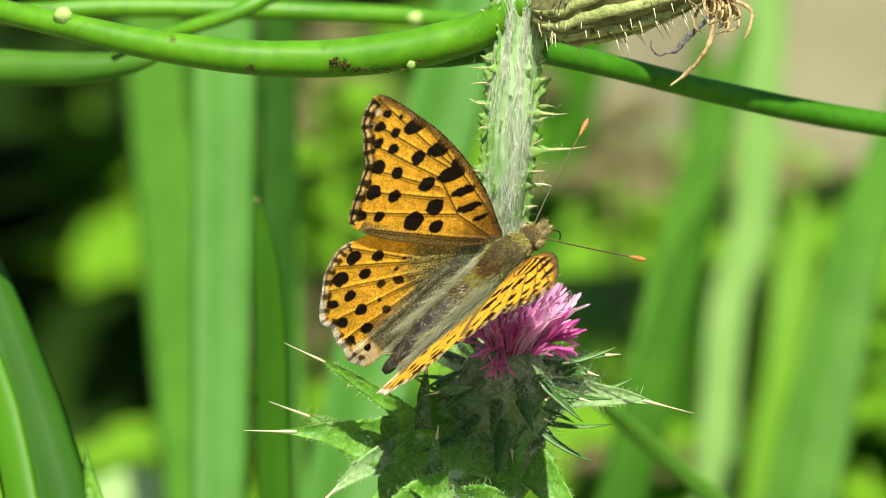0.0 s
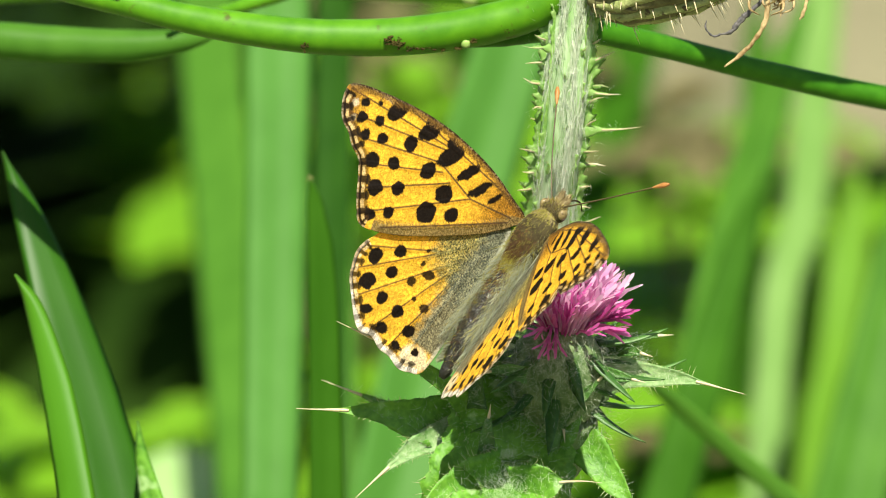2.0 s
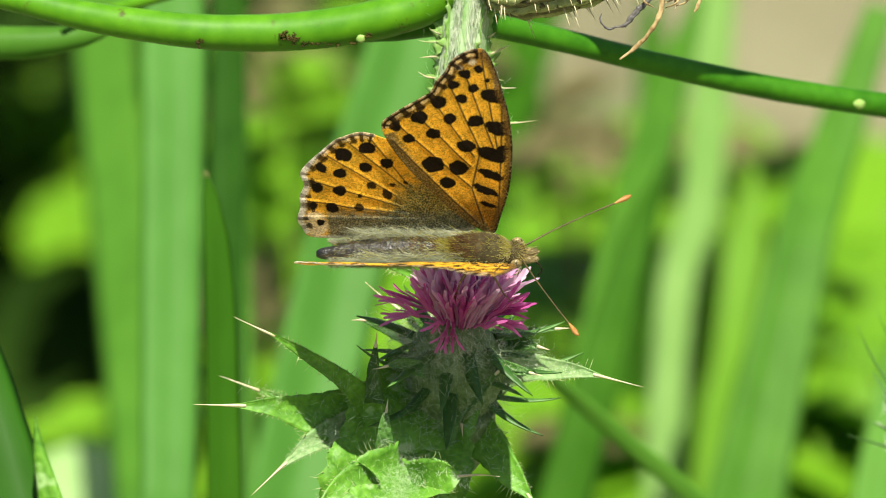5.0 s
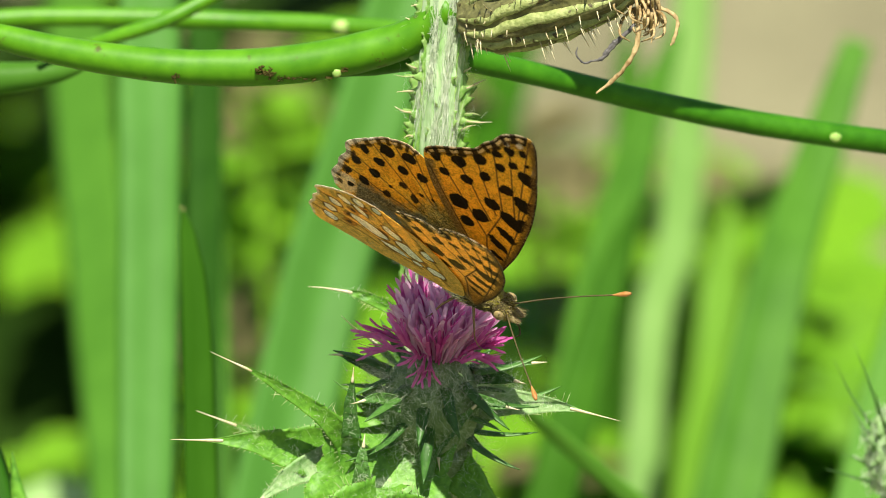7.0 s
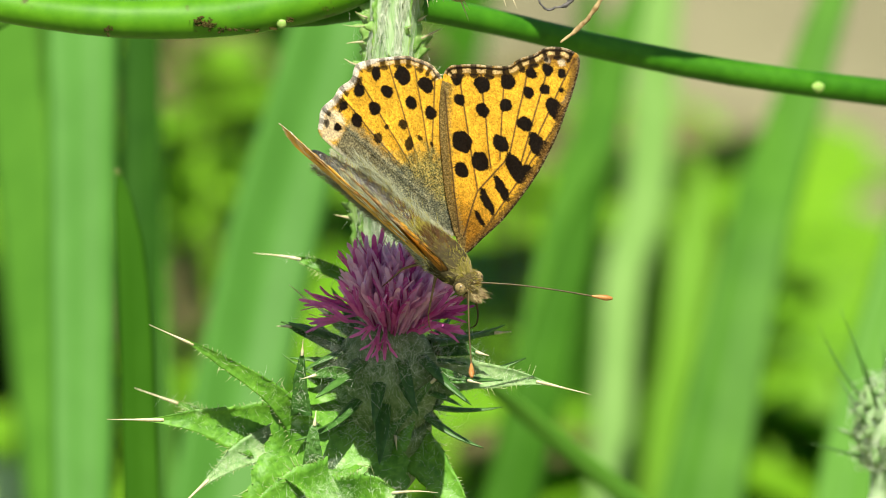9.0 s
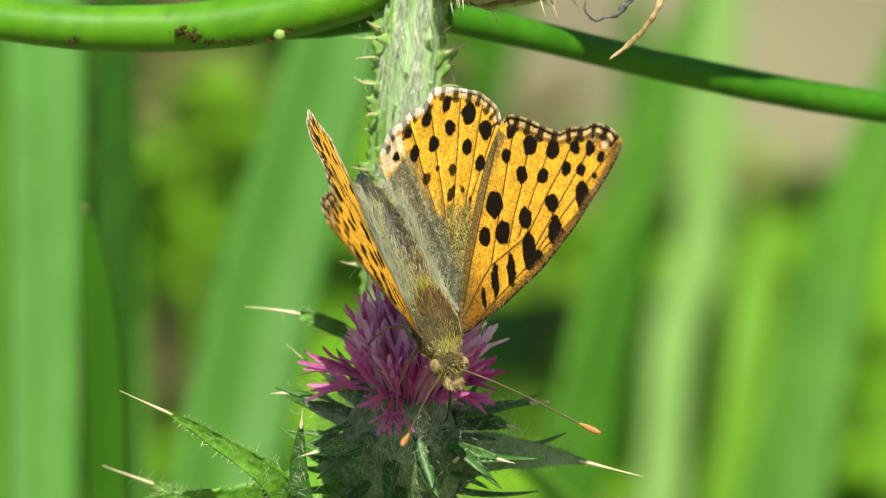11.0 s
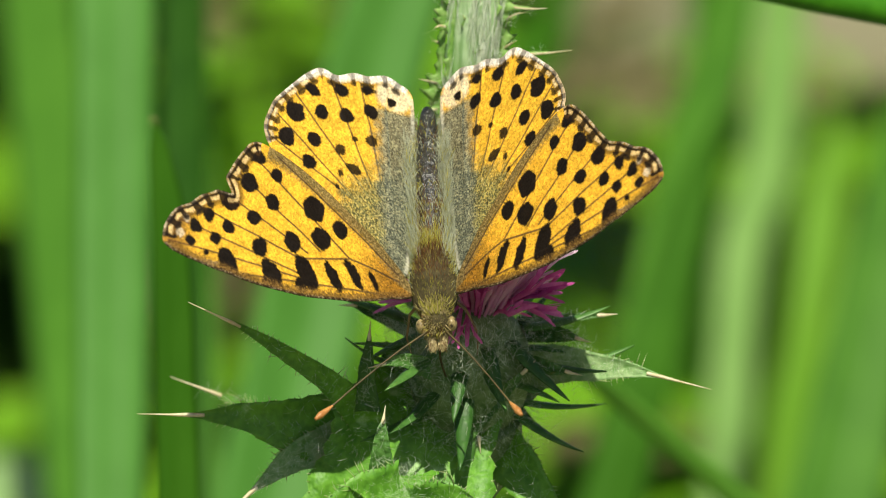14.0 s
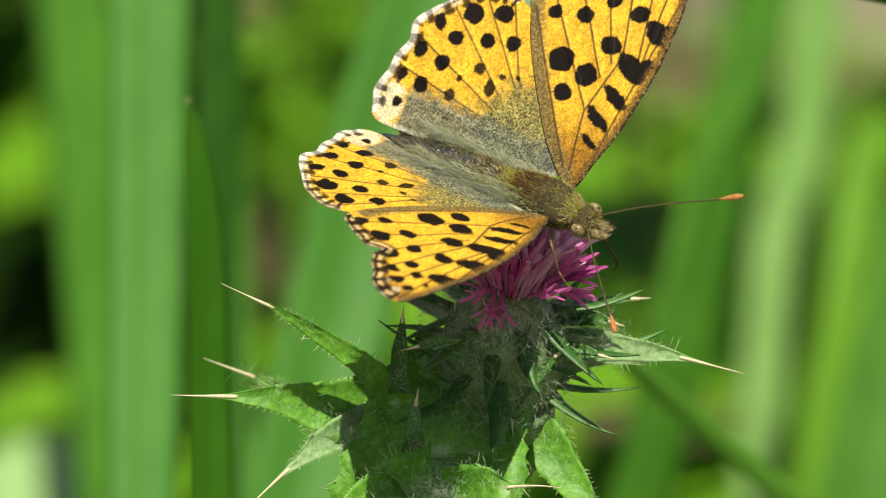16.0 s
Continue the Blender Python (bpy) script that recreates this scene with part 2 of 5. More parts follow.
ABDOMEN = material("dark_abdomen", (0.003, 0.0035, 0.004), (0.028, 0.028, 0.022), 0.28, 3500, 1200, relief=1.0, spec=0.6)
BROWN_FUR = material("brown_fur", (0.04, 0.018, 0.004), (0.18, 0.08, 0.015), 0.6, 6000, 500, 0.2)
PETAL = material("magenta_petal", (0.5, 0.055, 0.29), (0.76, 0.2, 0.53), 0.5, 900, 250, 0.5, per_piece=0.35)
PETAL_PALE = material("pale_pink_petal", (0.75, 0.36, 0.6), (0.92, 0.67, 0.83), 0.5, 900, 250, 0.5, per_piece=0.3)
LEAF = material("thistle_leaf", (0.055, 0.19, 0.010), (0.17, 0.41, 0.035), 0.5, 1800, 350, 0.2, 0.6, spots=((0.3, 0.5, 0.17), 330.0, 0.6))
DOWNY = material("downy_leaf", (0.12, 0.28, 0.06), (0.37, 0.52, 0.24), 0.55, 1800, 350, 0.2, 0.5)
BRACT = material("dark_bract", (0.03, 0.1, 0.012), (0.09, 0.22, 0.04), 0.45, 1800, 400, 0.15, 0.3, per_piece=0.3)
CUP = material("cobwebby_cup", (0.055, 0.13, 0.026), (0.22, 0.31, 0.13), 0.6, 1800, 420, 0.15, 0.6)
SPINE = material("straw_spine", (0.5, 0.42, 0.2), (0.78, 0.72, 0.5), 0.4, 3000, 500, 0.2)
STEM = material("woolly_stem", (0.16, 0.34, 0.08), (0.55, 0.68, 0.44), 0.6, 1500, 260, 0.1, 0.8, stretch=(1, 1, 0.12))
WOOL = material("white_wool", (0.5, 0.6, 0.4), (0.8, 0.84, 0.72), 0.6, 3000, 600, 0.45)
REED = material("bright_green_stalk", (0.045, 0.17, 0.002), (0.088, 0.26, 0.005), 0.45, 700, 120, 0.06, 0.05,
                spots=((0.06, 0.09, 0.008), 420.0, 0.64), spec=0.3)
# REED darkened, so the shadow on the right stalk is partly painted
REED_SHADE = material("green_stalk_shade_tone", (0.022, 0.115, 0.002), (0.05, 0.2, 0.006), 0.5, 700, 120, 0.1, 0.05, spec=0.2)
BLADE = material("long_leaf_green", (0.05, 0.16, 0.014), (0.086, 0.237, 0.023), 0.5, 250, 30, 0.35, 0.05, stretch=(1, 1, 0.03), spec=0.12)
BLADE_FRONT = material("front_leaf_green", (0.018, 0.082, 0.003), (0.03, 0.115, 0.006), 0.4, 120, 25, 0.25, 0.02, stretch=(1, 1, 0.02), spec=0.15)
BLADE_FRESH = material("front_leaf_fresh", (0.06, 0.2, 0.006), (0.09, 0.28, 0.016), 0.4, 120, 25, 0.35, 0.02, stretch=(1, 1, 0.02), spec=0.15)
BLADE_PALE = material("long_leaf_pale", (0.08, 0.235, 0.02), (0.118, 0.305, 0.034), 0.5, 250, 30, 0.35, 0.05, stretch=(1, 1, 0.03), spec=0.12)
BLADE_YELLOW = material("long_leaf_yellowish", (0.1, 0.26, 0.010), (0.145, 0.33, 0.018), 0.5, 250, 30, 0.35, 0.05, stretch=(1, 1, 0.03), spec=0.12)
BLADE_COOL = material("long_leaf_bluish", (0.066, 0.205, 0.027), (0.09, 0.26, 0.04), 0.5, 250, 30, 0.35, 0.05, stretch=(1, 1, 0.03), spec=0.12)
BLADE_GREY = material("long_leaf_greyish", (0.125, 0.265, 0.05), (0.19, 0.345, 0.085), 0.5, 250, 30, 0.3, 0.05, stretch=(1, 1, 0.03), spec=0.12)
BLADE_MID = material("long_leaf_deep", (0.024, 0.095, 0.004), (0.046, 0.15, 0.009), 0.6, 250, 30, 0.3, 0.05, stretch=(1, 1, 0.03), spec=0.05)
# darkened copy of the long leaf green, the shadow painted in
BLADE_DARK = material("long_leaf_shade_tone", (0.012, 0.055, 0.003), (0.024, 0.085, 0.006), 0.6, 250, 30, 0.25, 0.05, stretch=(1, 1, 0.03), spec=0.06)
WEED = material("weed_leaf", (0.09, 0.25, 0.007), (0.21, 0.44, 0.018), 0.55, 400, 40, 0.35, 0.1, spec=0.2)
WEED_DRY = material("withered_weed", (0.07, 0.066, 0.025), (0.21, 0.19, 0.085), 0.7, 400, 40, 0.2, 0.1, spec=0.1)
# near-black base colour stands for the deep shade of the undergrowth
WEED_DARK = material("weed_leaf_shade_tone", (0.006, 0.018, 0.002), (0.022, 0.05, 0.006), 0.8, 400, 40, 0.05, 0.1, spec=0.03)
# pale base colour paints a bright sun highlight
GLINT_LEAF = material("leaf_highlight_tone", (0.22, 0.39, 0.11), (0.35, 0.52, 0.22), 0.35, 400, 60, 0.2, 0.05, spec=0.4)
HUSK_RIB = material("withered_rib", (0.15, 0.2, 0.045), (0.42, 0.47, 0.18), 0.6, 2600, 600, 0.1, 0.7, spots=((0.06, 0.05, 0.016), 900.0, 0.6))
LOBE = material("stem_lobe", (0.16, 0.38, 0.05), (0.42, 0.62, 0.2), 0.5, 2200, 500, 0.4, 0.4)
SPINE_GREEN = material("green_spine", (0.3, 0.42, 0.12), (0.62, 0.66, 0.36), 0.45, 3000, 500, 0.2)
NODE = material("pale_node", (0.2, 0.38, 0.06), (0.38, 0.52, 0.16), 0.5, 1500, 300)
SCAR = material("brown_scar", (0.022, 0.02, 0.004), (0.06, 0.05, 0.01), 0.7, 2000, 500, spec=0.1)
DRY = material("withered_brown", (0.2, 0.12, 0.035), (0.72, 0.56, 0.28), 0.6, 2500, 400, 0.25, 0.4)
DRY_DARK = material("withered_black", (0.03, 0.03, 0.03), (0.14, 0.13, 0.12), 0.5, 2500, 400)
HUSK = material("withered_head", (0.06, 0.06, 0.02), (0.2, 0.2, 0.07), 0.55, 2200, 350, 0.1, 0.5, spots=((0.03, 0.03, 0.015), 500.0, 0.62))
SOIL = material("leaf_litter", (0.05, 0.042, 0.018), (0.29, 0.275, 0.15), 0.85, 500, 45, 0, 0.6, spots=((0.06, 0.12, 0.015), 6.0, 0.54))


# ---- mesh helpers ----
def part(name, bm, mat, parent, label="", local=False):
    """One mesh object under a thing or a part; local: the mesh is already in its parent's space."""
    up, off = parent, Vector((0, 0, 0))
    while up is not None and not local:
        off += up.location
        up = up.parent
    bmesh.ops.translate(bm, verts=bm.verts, vec=-off)
    me = bpy.data.meshes.new(name)
    bm.to_mesh(me)
    bm.free()
    for p in me.polygons:
        p.use_smooth = True
    me.materials.append(mat)
    ob = new(name, me)
    ob.parent = parent
    if label:
        ob["label"] = label
    return ob


def piece(name, me, parent, m):
    ob = new(name, me)
    ob.parent = parent
    ob.matrix_basis = m
    return ob


def thing(name, label, category, group="", kind="", origin=None):
    ob = new(name)
    ob.empty_display_size = 0.002
    if origin is not None:
        ob.location = origin
    return tagged(ob, label, category, group, kind)


def glide(pts, n):
    """n + 1 places along a smooth curve through the given ones (Catmull-Rom)."""
    p = [Vector(q) for q in pts]
    p = [2 * p[0] - p[1], *p, 2 * p[-1] - p[-2]]
    out, segs = [], len(p) - 3
    for i in range(n + 1):
        u = i / n * segs
        j = min(int(u), segs - 1)
        u -= j
        a, b, c, d = p[j:j + 4]
        out.append(0.5 * (2 * b + (c - a) * u + (2 * a - 5 * b + 4 * c - d) * u * u + (3 * b - a - 3 * c + d) * u ** 3))
    return out


def frames(path, up):
    """Side and normal vectors along a path."""
    out = []
    for i, p in enumerate(path):
        t = (path[min(i + 1, len(path) - 1)] - path[max(i - 1, 0)]).normalized()
        s = t.cross(up).normalized()
        out.append((t, s, s.cross(t).normalized()))
    return out


def tube(bm, pts, radii, n=24, sides=10, up=Vector((0.13, -1, 0.2)), rough=0.0, flat=1.0, ribs=0):
    """A round stem along a smooth path with changing radius (metres)."""
    path = glide(pts, n)
    rad = np.interp(np.linspace(0, 1, n + 1), np.linspace(0, 1, len(radii)), radii).tolist()
    rings = []
    for i, (p, (t, s, nn)) in enumerate(zip(path, frames(path, up))):
        ring = []
        for j in range(sides):
            a = 2 * math.pi * j / sides
            r = rad[i] * (1 + rough * noise.noise(Vector((j * 1.7, i * 0.37, rad[0] * 900))))
            if ribs:
                r *= 1 + 0.09 * math.cos(ribs * a)
            ring.append(bm.verts.new(p + r * (math.cos(a) * s + flat * math.sin(a) * nn)))
        rings.append(ring)
    for a, b in zip(rings, rings[1:]):
        for j in range(sides):
            bm.faces.new((a[j], a[(j + 1) % sides], b[(j + 1) % sides], b[j]))
    bm.faces.new(rings[0][::-1])
    bm.faces.new(rings[-1])
    return path


def ball(bm, centre, size, turn=None, seg=20, rings=14):
    m = Matrix.Translation(centre) @ (turn.to_4x4() if turn else Matrix()) @ Matrix.Diagonal((*size, 1))
    bmesh.ops.create_uvsphere(bm, u_segments=seg, v_segments=rings, radius=1, matrix=m)


def needle(bm, a, b, r, bend=Vector((0, 0, 0)), sides=5, n=5):
    """A tapered spine from a to b."""
    a, b = Vector(a), Vector(b)
    mid = (a + b) / 2 + bend
    d = (b - a).normalized()
    up = Vector((0, 0, 1)) if abs(d.z) < 0.8 else Vector((1, 0, 0))
    tube(bm, (a, mid, b), (r, r * 0.62, r * 0.08), n, sides, up)


def strands(bm, items, width):
    """Fine hairs: (root, tip, sag) each as a thin curved ribbon of two crossed faces' width."""
    for a, b, sag in items:
        d = b - a
        s = d.cross(Vector((random.uniform(-1, 1), random.uniform(-1, 1), random.uniform(-1, 1)))).normalized() * width
        m = (a + b) / 2 + sag
        v = [bm.verts.new(q) for q in (a - s, a + s, m - s * 0.7, m + s * 0.7, b)]
        bm.faces.new((v[0], v[1], v[3], v[2]))
        bm.faces.new((v[2], v[3], v[4]))


# ---- ground ----
def ground():
    bm = bmesh.new()
    bmesh.ops.create_grid(bm, x_segments=90, y_segments=90, size=1)
    for v in bm.verts:
        x, y = (math.copysign(abs(c) ** 4, c) for c in v.co.xy)
        h = 0.03 * noise.noise(Vector((x * 400, y * 400, 0))) if abs(x) < 0.05 and abs(y) < 0.05 else 0
        v.co = (x * 400, y * 400, h - 0.02)
    me = bpy.data.meshes.new("ground")
    bm.to_mesh(me)
    bm.free()
    me.materials.append(SOIL)
    tagged(new("ground", me), "dry brown leaf litter and soil with green patches", "ground", kind="structure")


ground()


# ---- long leaves behind ----
def long_leaf(label, pts, widths, mat, turn=0.0, fold=0.4, group="long leaves behind the thistle", tip=False):
    """A strap-shaped leaf with a shallow keel, from its tip (or high point) down to the ground."""
    path = [at(*p) for p in pts]
    drift = path[-1] - path[-2]
    mid = glide(path, 30)
    w = (np.interp(np.linspace(0, 1, 31), np.linspace(0, 1, len(widths)), widths) / GRID * 0.001).tolist()
    foot = Vector((path[-1].x + drift.x * 3, path[-1].y + 0.01, -0.01))
    mid += [path[-1].lerp(foot, k / 10) for k in range(1, 11)]
    w += [w[-1]] * 10
    n = 40
    bm = bmesh.new()
    rows, crest = [], []
    for i, p in enumerate(mid):
        t = (mid[min(i + 1, n)] - mid[max(i - 1, 0)]).normalized()
        s = t.cross(AWAY).normalized()
        s = s * math.cos(turn) + t.cross(s) * math.sin(turn)
        nn = s.cross(t).normalized()
        half = w[i] / 2 * (1 + 0.05 * noise.noise(Vector((i * 0.3, pts[0][0], 0))))
        row = []
        crest.append(p + nn * half * fold)
        for j in range(9):
            u = j / 4 - 1
            bulge = half * fold * (1 - abs(u)) + half * 0.008 * math.cos(u * 9)
            row.append(bm.verts.new(p + s * u * half + nn * bulge))
        for j in range(7, 0, -1):
            u = j / 4 - 1
            row.append(bm.verts.new(p + s * u * half + nn * (half * fold * (1 - abs(u)) - 0.0006 * (1 - u * u))))
        rows.append(row)
    for a, b in zip(rows, rows[1:]):
        for j in range(len(a)):
            bm.faces.new((a[j], a[(j + 1) % len(a)], b[(j + 1) % len(b)], b[j]))
    root = thing("long_leaf", label, "leaf", group, origin=Vector((foot.x, foot.y, 0)))
    part("blade", bm, mat, root)
    bm = bmesh.new()
    tube(bm, crest[2:-8], (0.00005, 0.00012, 0.00016), 30, 6, Vector((0.1, -1, 0.1)), 0.0, 0.6)
    part("midrib", bm, mat, root)
    if tip:
        bm = bmesh.new()
        tube(bm, (mid[0] - (mid[1] - mid[0]) * 0.3, mid[0], mid[1], mid[2]), (0.00005, 0.00014, 0.00022, 0.00024), 8, 8, AWAY, 0.2, 0.4)
        part("withered_tip", bm, DRY, root, "withered orange-brown tip")
    return root


PALE_L = "tall pale green strap-shaped leaf standing upright"
MID_L = "tall fresh green strap-shaped leaf standing upright"
DARK_L = "narrow strap-shaped leaf coloured dark green for shade"
long_leaf(MID_L, [(250, -260, 359), (272, 100, 329), (308, 500, 299), (340, 950, 269)], [110, 135, 132, 110], BLADE, 0.3, 0.2)
long_leaf(PALE_L, [(392, -260, 175), (398, 100, 165), (394, 500, 155), (386, 950, 145)], [115, 128, 120, 108], BLADE_COOL, -0.2, 0.18)
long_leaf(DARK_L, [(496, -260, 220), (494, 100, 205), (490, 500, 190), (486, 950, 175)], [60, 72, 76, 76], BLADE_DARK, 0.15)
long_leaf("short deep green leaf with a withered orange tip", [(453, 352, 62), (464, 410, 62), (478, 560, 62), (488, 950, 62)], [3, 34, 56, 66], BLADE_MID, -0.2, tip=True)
long_leaf("narrow dull green strap-shaped leaf", [(520, 260, 240), (522, 450, 235), (526, 640, 225), (530, 980, 215)], [4, 22, 26, 30], BLADE, 0.2)
long_leaf("broad bluish green strap-shaped leaf standing upright", [(905, -260, 224), (815, 100, 216), (700, 500, 209), (600, 950, 198)], [120, 150, 175, 175], BLADE_COOL, -0.25)
long_leaf(MID_L, [(1330, 40, 293), (1262, 240, 279), (1190, 520, 264), (1085, 960, 249)], [24, 84, 110, 110], BLADE, -0.3)
# its half shade comes from the deeper BLADE_MID colour
long_leaf("strap-shaped leaf in a deep green half-shade tone", [(1262, 330, 240), (1212, 480, 238), (1150, 700, 232), (1072, 980, 226)], [6, 62, 92, 104], BLADE_MID, 0.2)
long_leaf("pale grey-green strap-shaped leaf with a bent blade", [(1375, -260, 384), (1352, 100, 369), (1330, 400, 355), (1285, 560, 348), (1258, 950, 335)], [70, 88, 86, 80, 78], BLADE_GREY, 0.2)
long_leaf(MID_L, [(1650, 60, 283), (1568, 300, 273), (1512, 470, 264), (1425, 860, 252), (1395, 1000, 246)], [60, 100, 118, 150, 160], BLADE, 0.0)
long_leaf("broad sunlit yellow-green strap-shaped leaf", [(1424, 340, 375), (1408, 480, 372), (1376, 660, 368), (1340, 980, 364)], [20, 90, 96, 80], BLADE_YELLOW, 0.1)
long_leaf("broad sunlit yellow-green strap-shaped leaf", [(1650, 550, 410), (1632, 660, 405), (1600, 800, 400), (1580, 1020, 396)], [30, 130, 170, 170], BLADE_YELLOW, -0.1)
long_leaf(PALE_L, [(1760, 420, 219), (1690, 700, 213), (1650, 900, 208), (1630, 1050, 204)], [50, 90, 110, 110], BLADE_PALE, 0.1)
# again half shade given by colour alone
long_leaf("strap-shaped leaf in a deep green half-shade tone", [(1090, -60, 448), (1030, 130, 434), (960, 360, 419), (900, 800, 403)], [60, 96, 100, 80], BLADE_MID, 0.3)
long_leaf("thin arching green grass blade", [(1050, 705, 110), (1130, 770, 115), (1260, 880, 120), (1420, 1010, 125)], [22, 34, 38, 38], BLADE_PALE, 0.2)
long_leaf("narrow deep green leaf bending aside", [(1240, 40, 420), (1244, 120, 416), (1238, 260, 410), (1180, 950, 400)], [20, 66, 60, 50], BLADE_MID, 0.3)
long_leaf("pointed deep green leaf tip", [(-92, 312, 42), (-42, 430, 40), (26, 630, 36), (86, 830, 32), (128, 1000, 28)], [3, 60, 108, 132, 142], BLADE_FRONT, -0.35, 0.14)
long_leaf("pointed fresh green leaf tip", [(-65, 528, 26), (-32, 590, 25), (8, 730, 23), (42, 910, 20), (55, 1020, 18)], [3, 36, 60, 70, 72], BLADE_FRESH, 0.25, 0.1)
long_leaf("small downy grey-green leaf tip", [(152, 785, 26), (160, 850, 26), (178, 930, 26), (200, 1020, 26)], [2, 26, 46, 62], LEAF, 0.2)


# ---- weeds: leafy stalks in several heights further back ----
def weed(label, x, y, d, mat, leaves, spread, size, thin=1.0):
    """An upright leafy stalk: a thin stem from the ground with oval leaves round its upper part."""
    r = random.Random(f"{x} {y}")
    top = at(x, y, d)
    root = thing("weed", label, "weed", "weeds behind", origin=Vector((top.x, top.y, 0)))
    bm = bmesh.new()
    foot = Vector((top.x + r.uniform(-0.02, 0.02), top.y, -0.01))
    tube(bm, (foot, (foot + top) / 2 + Vector((0.006, 0, 0)), top), (0.002 * thin, 0.0016 * thin, 0.0008 * thin), 8, 6)
    # far stems take the painted shade colour too
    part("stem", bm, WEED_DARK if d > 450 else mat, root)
    bm = bmesh.new()
    for i in range(leaves):
        u = r.random()
        base = top + Vector((0, 0, -spread * u))
        a = r.uniform(0, 2 * math.pi)
        out = Vector((math.cos(a), math.sin(a), r.uniform(-0.25, 0.6))).normalized()
        L = size * r.uniform(0.7, 1.25)
        side = out.cross(Vector((0, 0, 1))).normalized()
        nn = side.cross(out)
        c = base + out * L * r.uniform(0.1, 0.7)
        rows = []
        for k in range(6):
            v = k / 5
            wd = L * 0.34 * math.sin(math.pi * min(1, v * 0.96 + 0.03)) ** 0.8
            m = c + out * L * v - nn * L * 0.25 * v * v
            rows.append([bm.verts.new(m + side * wd * q + nn * wd * 0.22 * abs(q)) for q in (-1, 0, 1)])
        for p, q in zip(rows, rows[1:]):
            bm.faces.new((p[0], p[1], q[1], q[0]))
            bm.faces.new((p[1], p[2], q[2], q[1]))
    ob = part("foliage", bm, mat, root)
    ob["kind"] = "stuff"


SHADE_W = "leafy undergrowth weed coloured dark to stand for shade"
SUN_W = "sunlit yellow-green leafy weed"
# shade between the plants, built from weeds of the darkened colour
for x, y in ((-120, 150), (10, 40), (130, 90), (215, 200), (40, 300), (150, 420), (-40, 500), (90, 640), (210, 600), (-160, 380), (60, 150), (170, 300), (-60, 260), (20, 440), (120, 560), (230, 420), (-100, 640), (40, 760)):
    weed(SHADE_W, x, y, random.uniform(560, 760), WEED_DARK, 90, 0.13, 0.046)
for x, y, d in ((165, 250, 600), (205, 280, 620), (205, 330, 600), (95, 290, 680), (70, 310, 690), (10, 150, 640)):
    weed(SUN_W, x, y, d, WEED, 9, 0.010, 0.0085, 0.3)
for x, y, d in ((170, 840, 420), (205, 860, 425), (250, 850, 415), (180, 900, 410), (290, 840, 430), (280, 900, 430), (130, 890, 430), (230, 900, 430), (-40, 780, 440)):
    weed(SUN_W, x, y, d, WEED, 30, 0.014, 0.011, 0.3)
for x, y, d in ((560, 250, 400), (600, 330, 420), (530, 330, 360), (640, 180, 440), (1010, 400, 330), (1060, 490, 340), (1000, 580, 300), (1090, 640, 320), (1020, 640, 290), (1060, 720, 300), (1100, 420, 340), (1110, 520, 360), (1150, 380, 380), (980, 500, 350)):
    weed(SUN_W, x, y, d * 1.6, WEED, 18, 0.06, 0.026)
for x, y, d in ((1390, 480, 320), (1450, 560, 340), (1540, 640, 330), (1360, 640, 320), (1420, 760, 300), (1250, 760, 330), (1650, 480, 350), (1530, 420, 380), (1590, 760, 260), (1085, 820, 290), (1040, 870, 300), (1130, 760, 310), (1500, 560, 290), (1560, 600, 280), (1540, 820, 250), (1480, 850, 260), (1200, 880, 300), (1560, 700, 270), (1500, 760, 320), (1580, 860, 310), (1380, 860, 300), (1640, 640, 340), (1720, 760, 330), (1340, 540, 330)):
    weed(SUN_W, x, y, d * 1.5, WEED, 30, 0.07, 0.03)
for x, y, d in ((1390, 400, 420), (1385, 480, 425), (1400, 560, 420), (1410, 640, 430), (1395, 720, 420), (1580, 600, 420), (1600, 680, 420), (1535, 690, 425), (1520, 760, 425), (1570, 850, 420)):
    weed(SUN_W, x, y, d, WEED, 26, 0.016, 0.012, 0.3)
# more shade gaps made of dark-coloured weeds
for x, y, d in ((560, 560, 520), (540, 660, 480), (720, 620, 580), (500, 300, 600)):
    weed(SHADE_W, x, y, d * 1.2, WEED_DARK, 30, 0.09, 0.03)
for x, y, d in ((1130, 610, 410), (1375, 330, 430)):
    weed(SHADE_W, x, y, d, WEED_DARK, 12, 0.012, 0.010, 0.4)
for x, y, d in ((548, 190, 430), (590, 240, 410), (552, 310, 430), (640, 120, 440), (548, 640, 420), (610, 60, 440)):
    weed("leafy green weed in half shade", x, y, d, WEED, 8, 0.008, 0.008, 0.4)
for x, y, d in ((1560, 735, 415), (1590, 790, 420), (1190, 785, 400), (1175, 830, 395), (545, 70, 430), (585, 120, 440), (560, 480, 430), (550, 560, 420), (1400, 262, 440), (1170, 860, 400), (1080, 250, 420), (1060, 205, 430), (1150, 255, 430), (1100, 290, 425)):
    weed("dry brown withered weed", x, y, d, WEED_DRY, 9, 0.008, 0.008, 0.4)


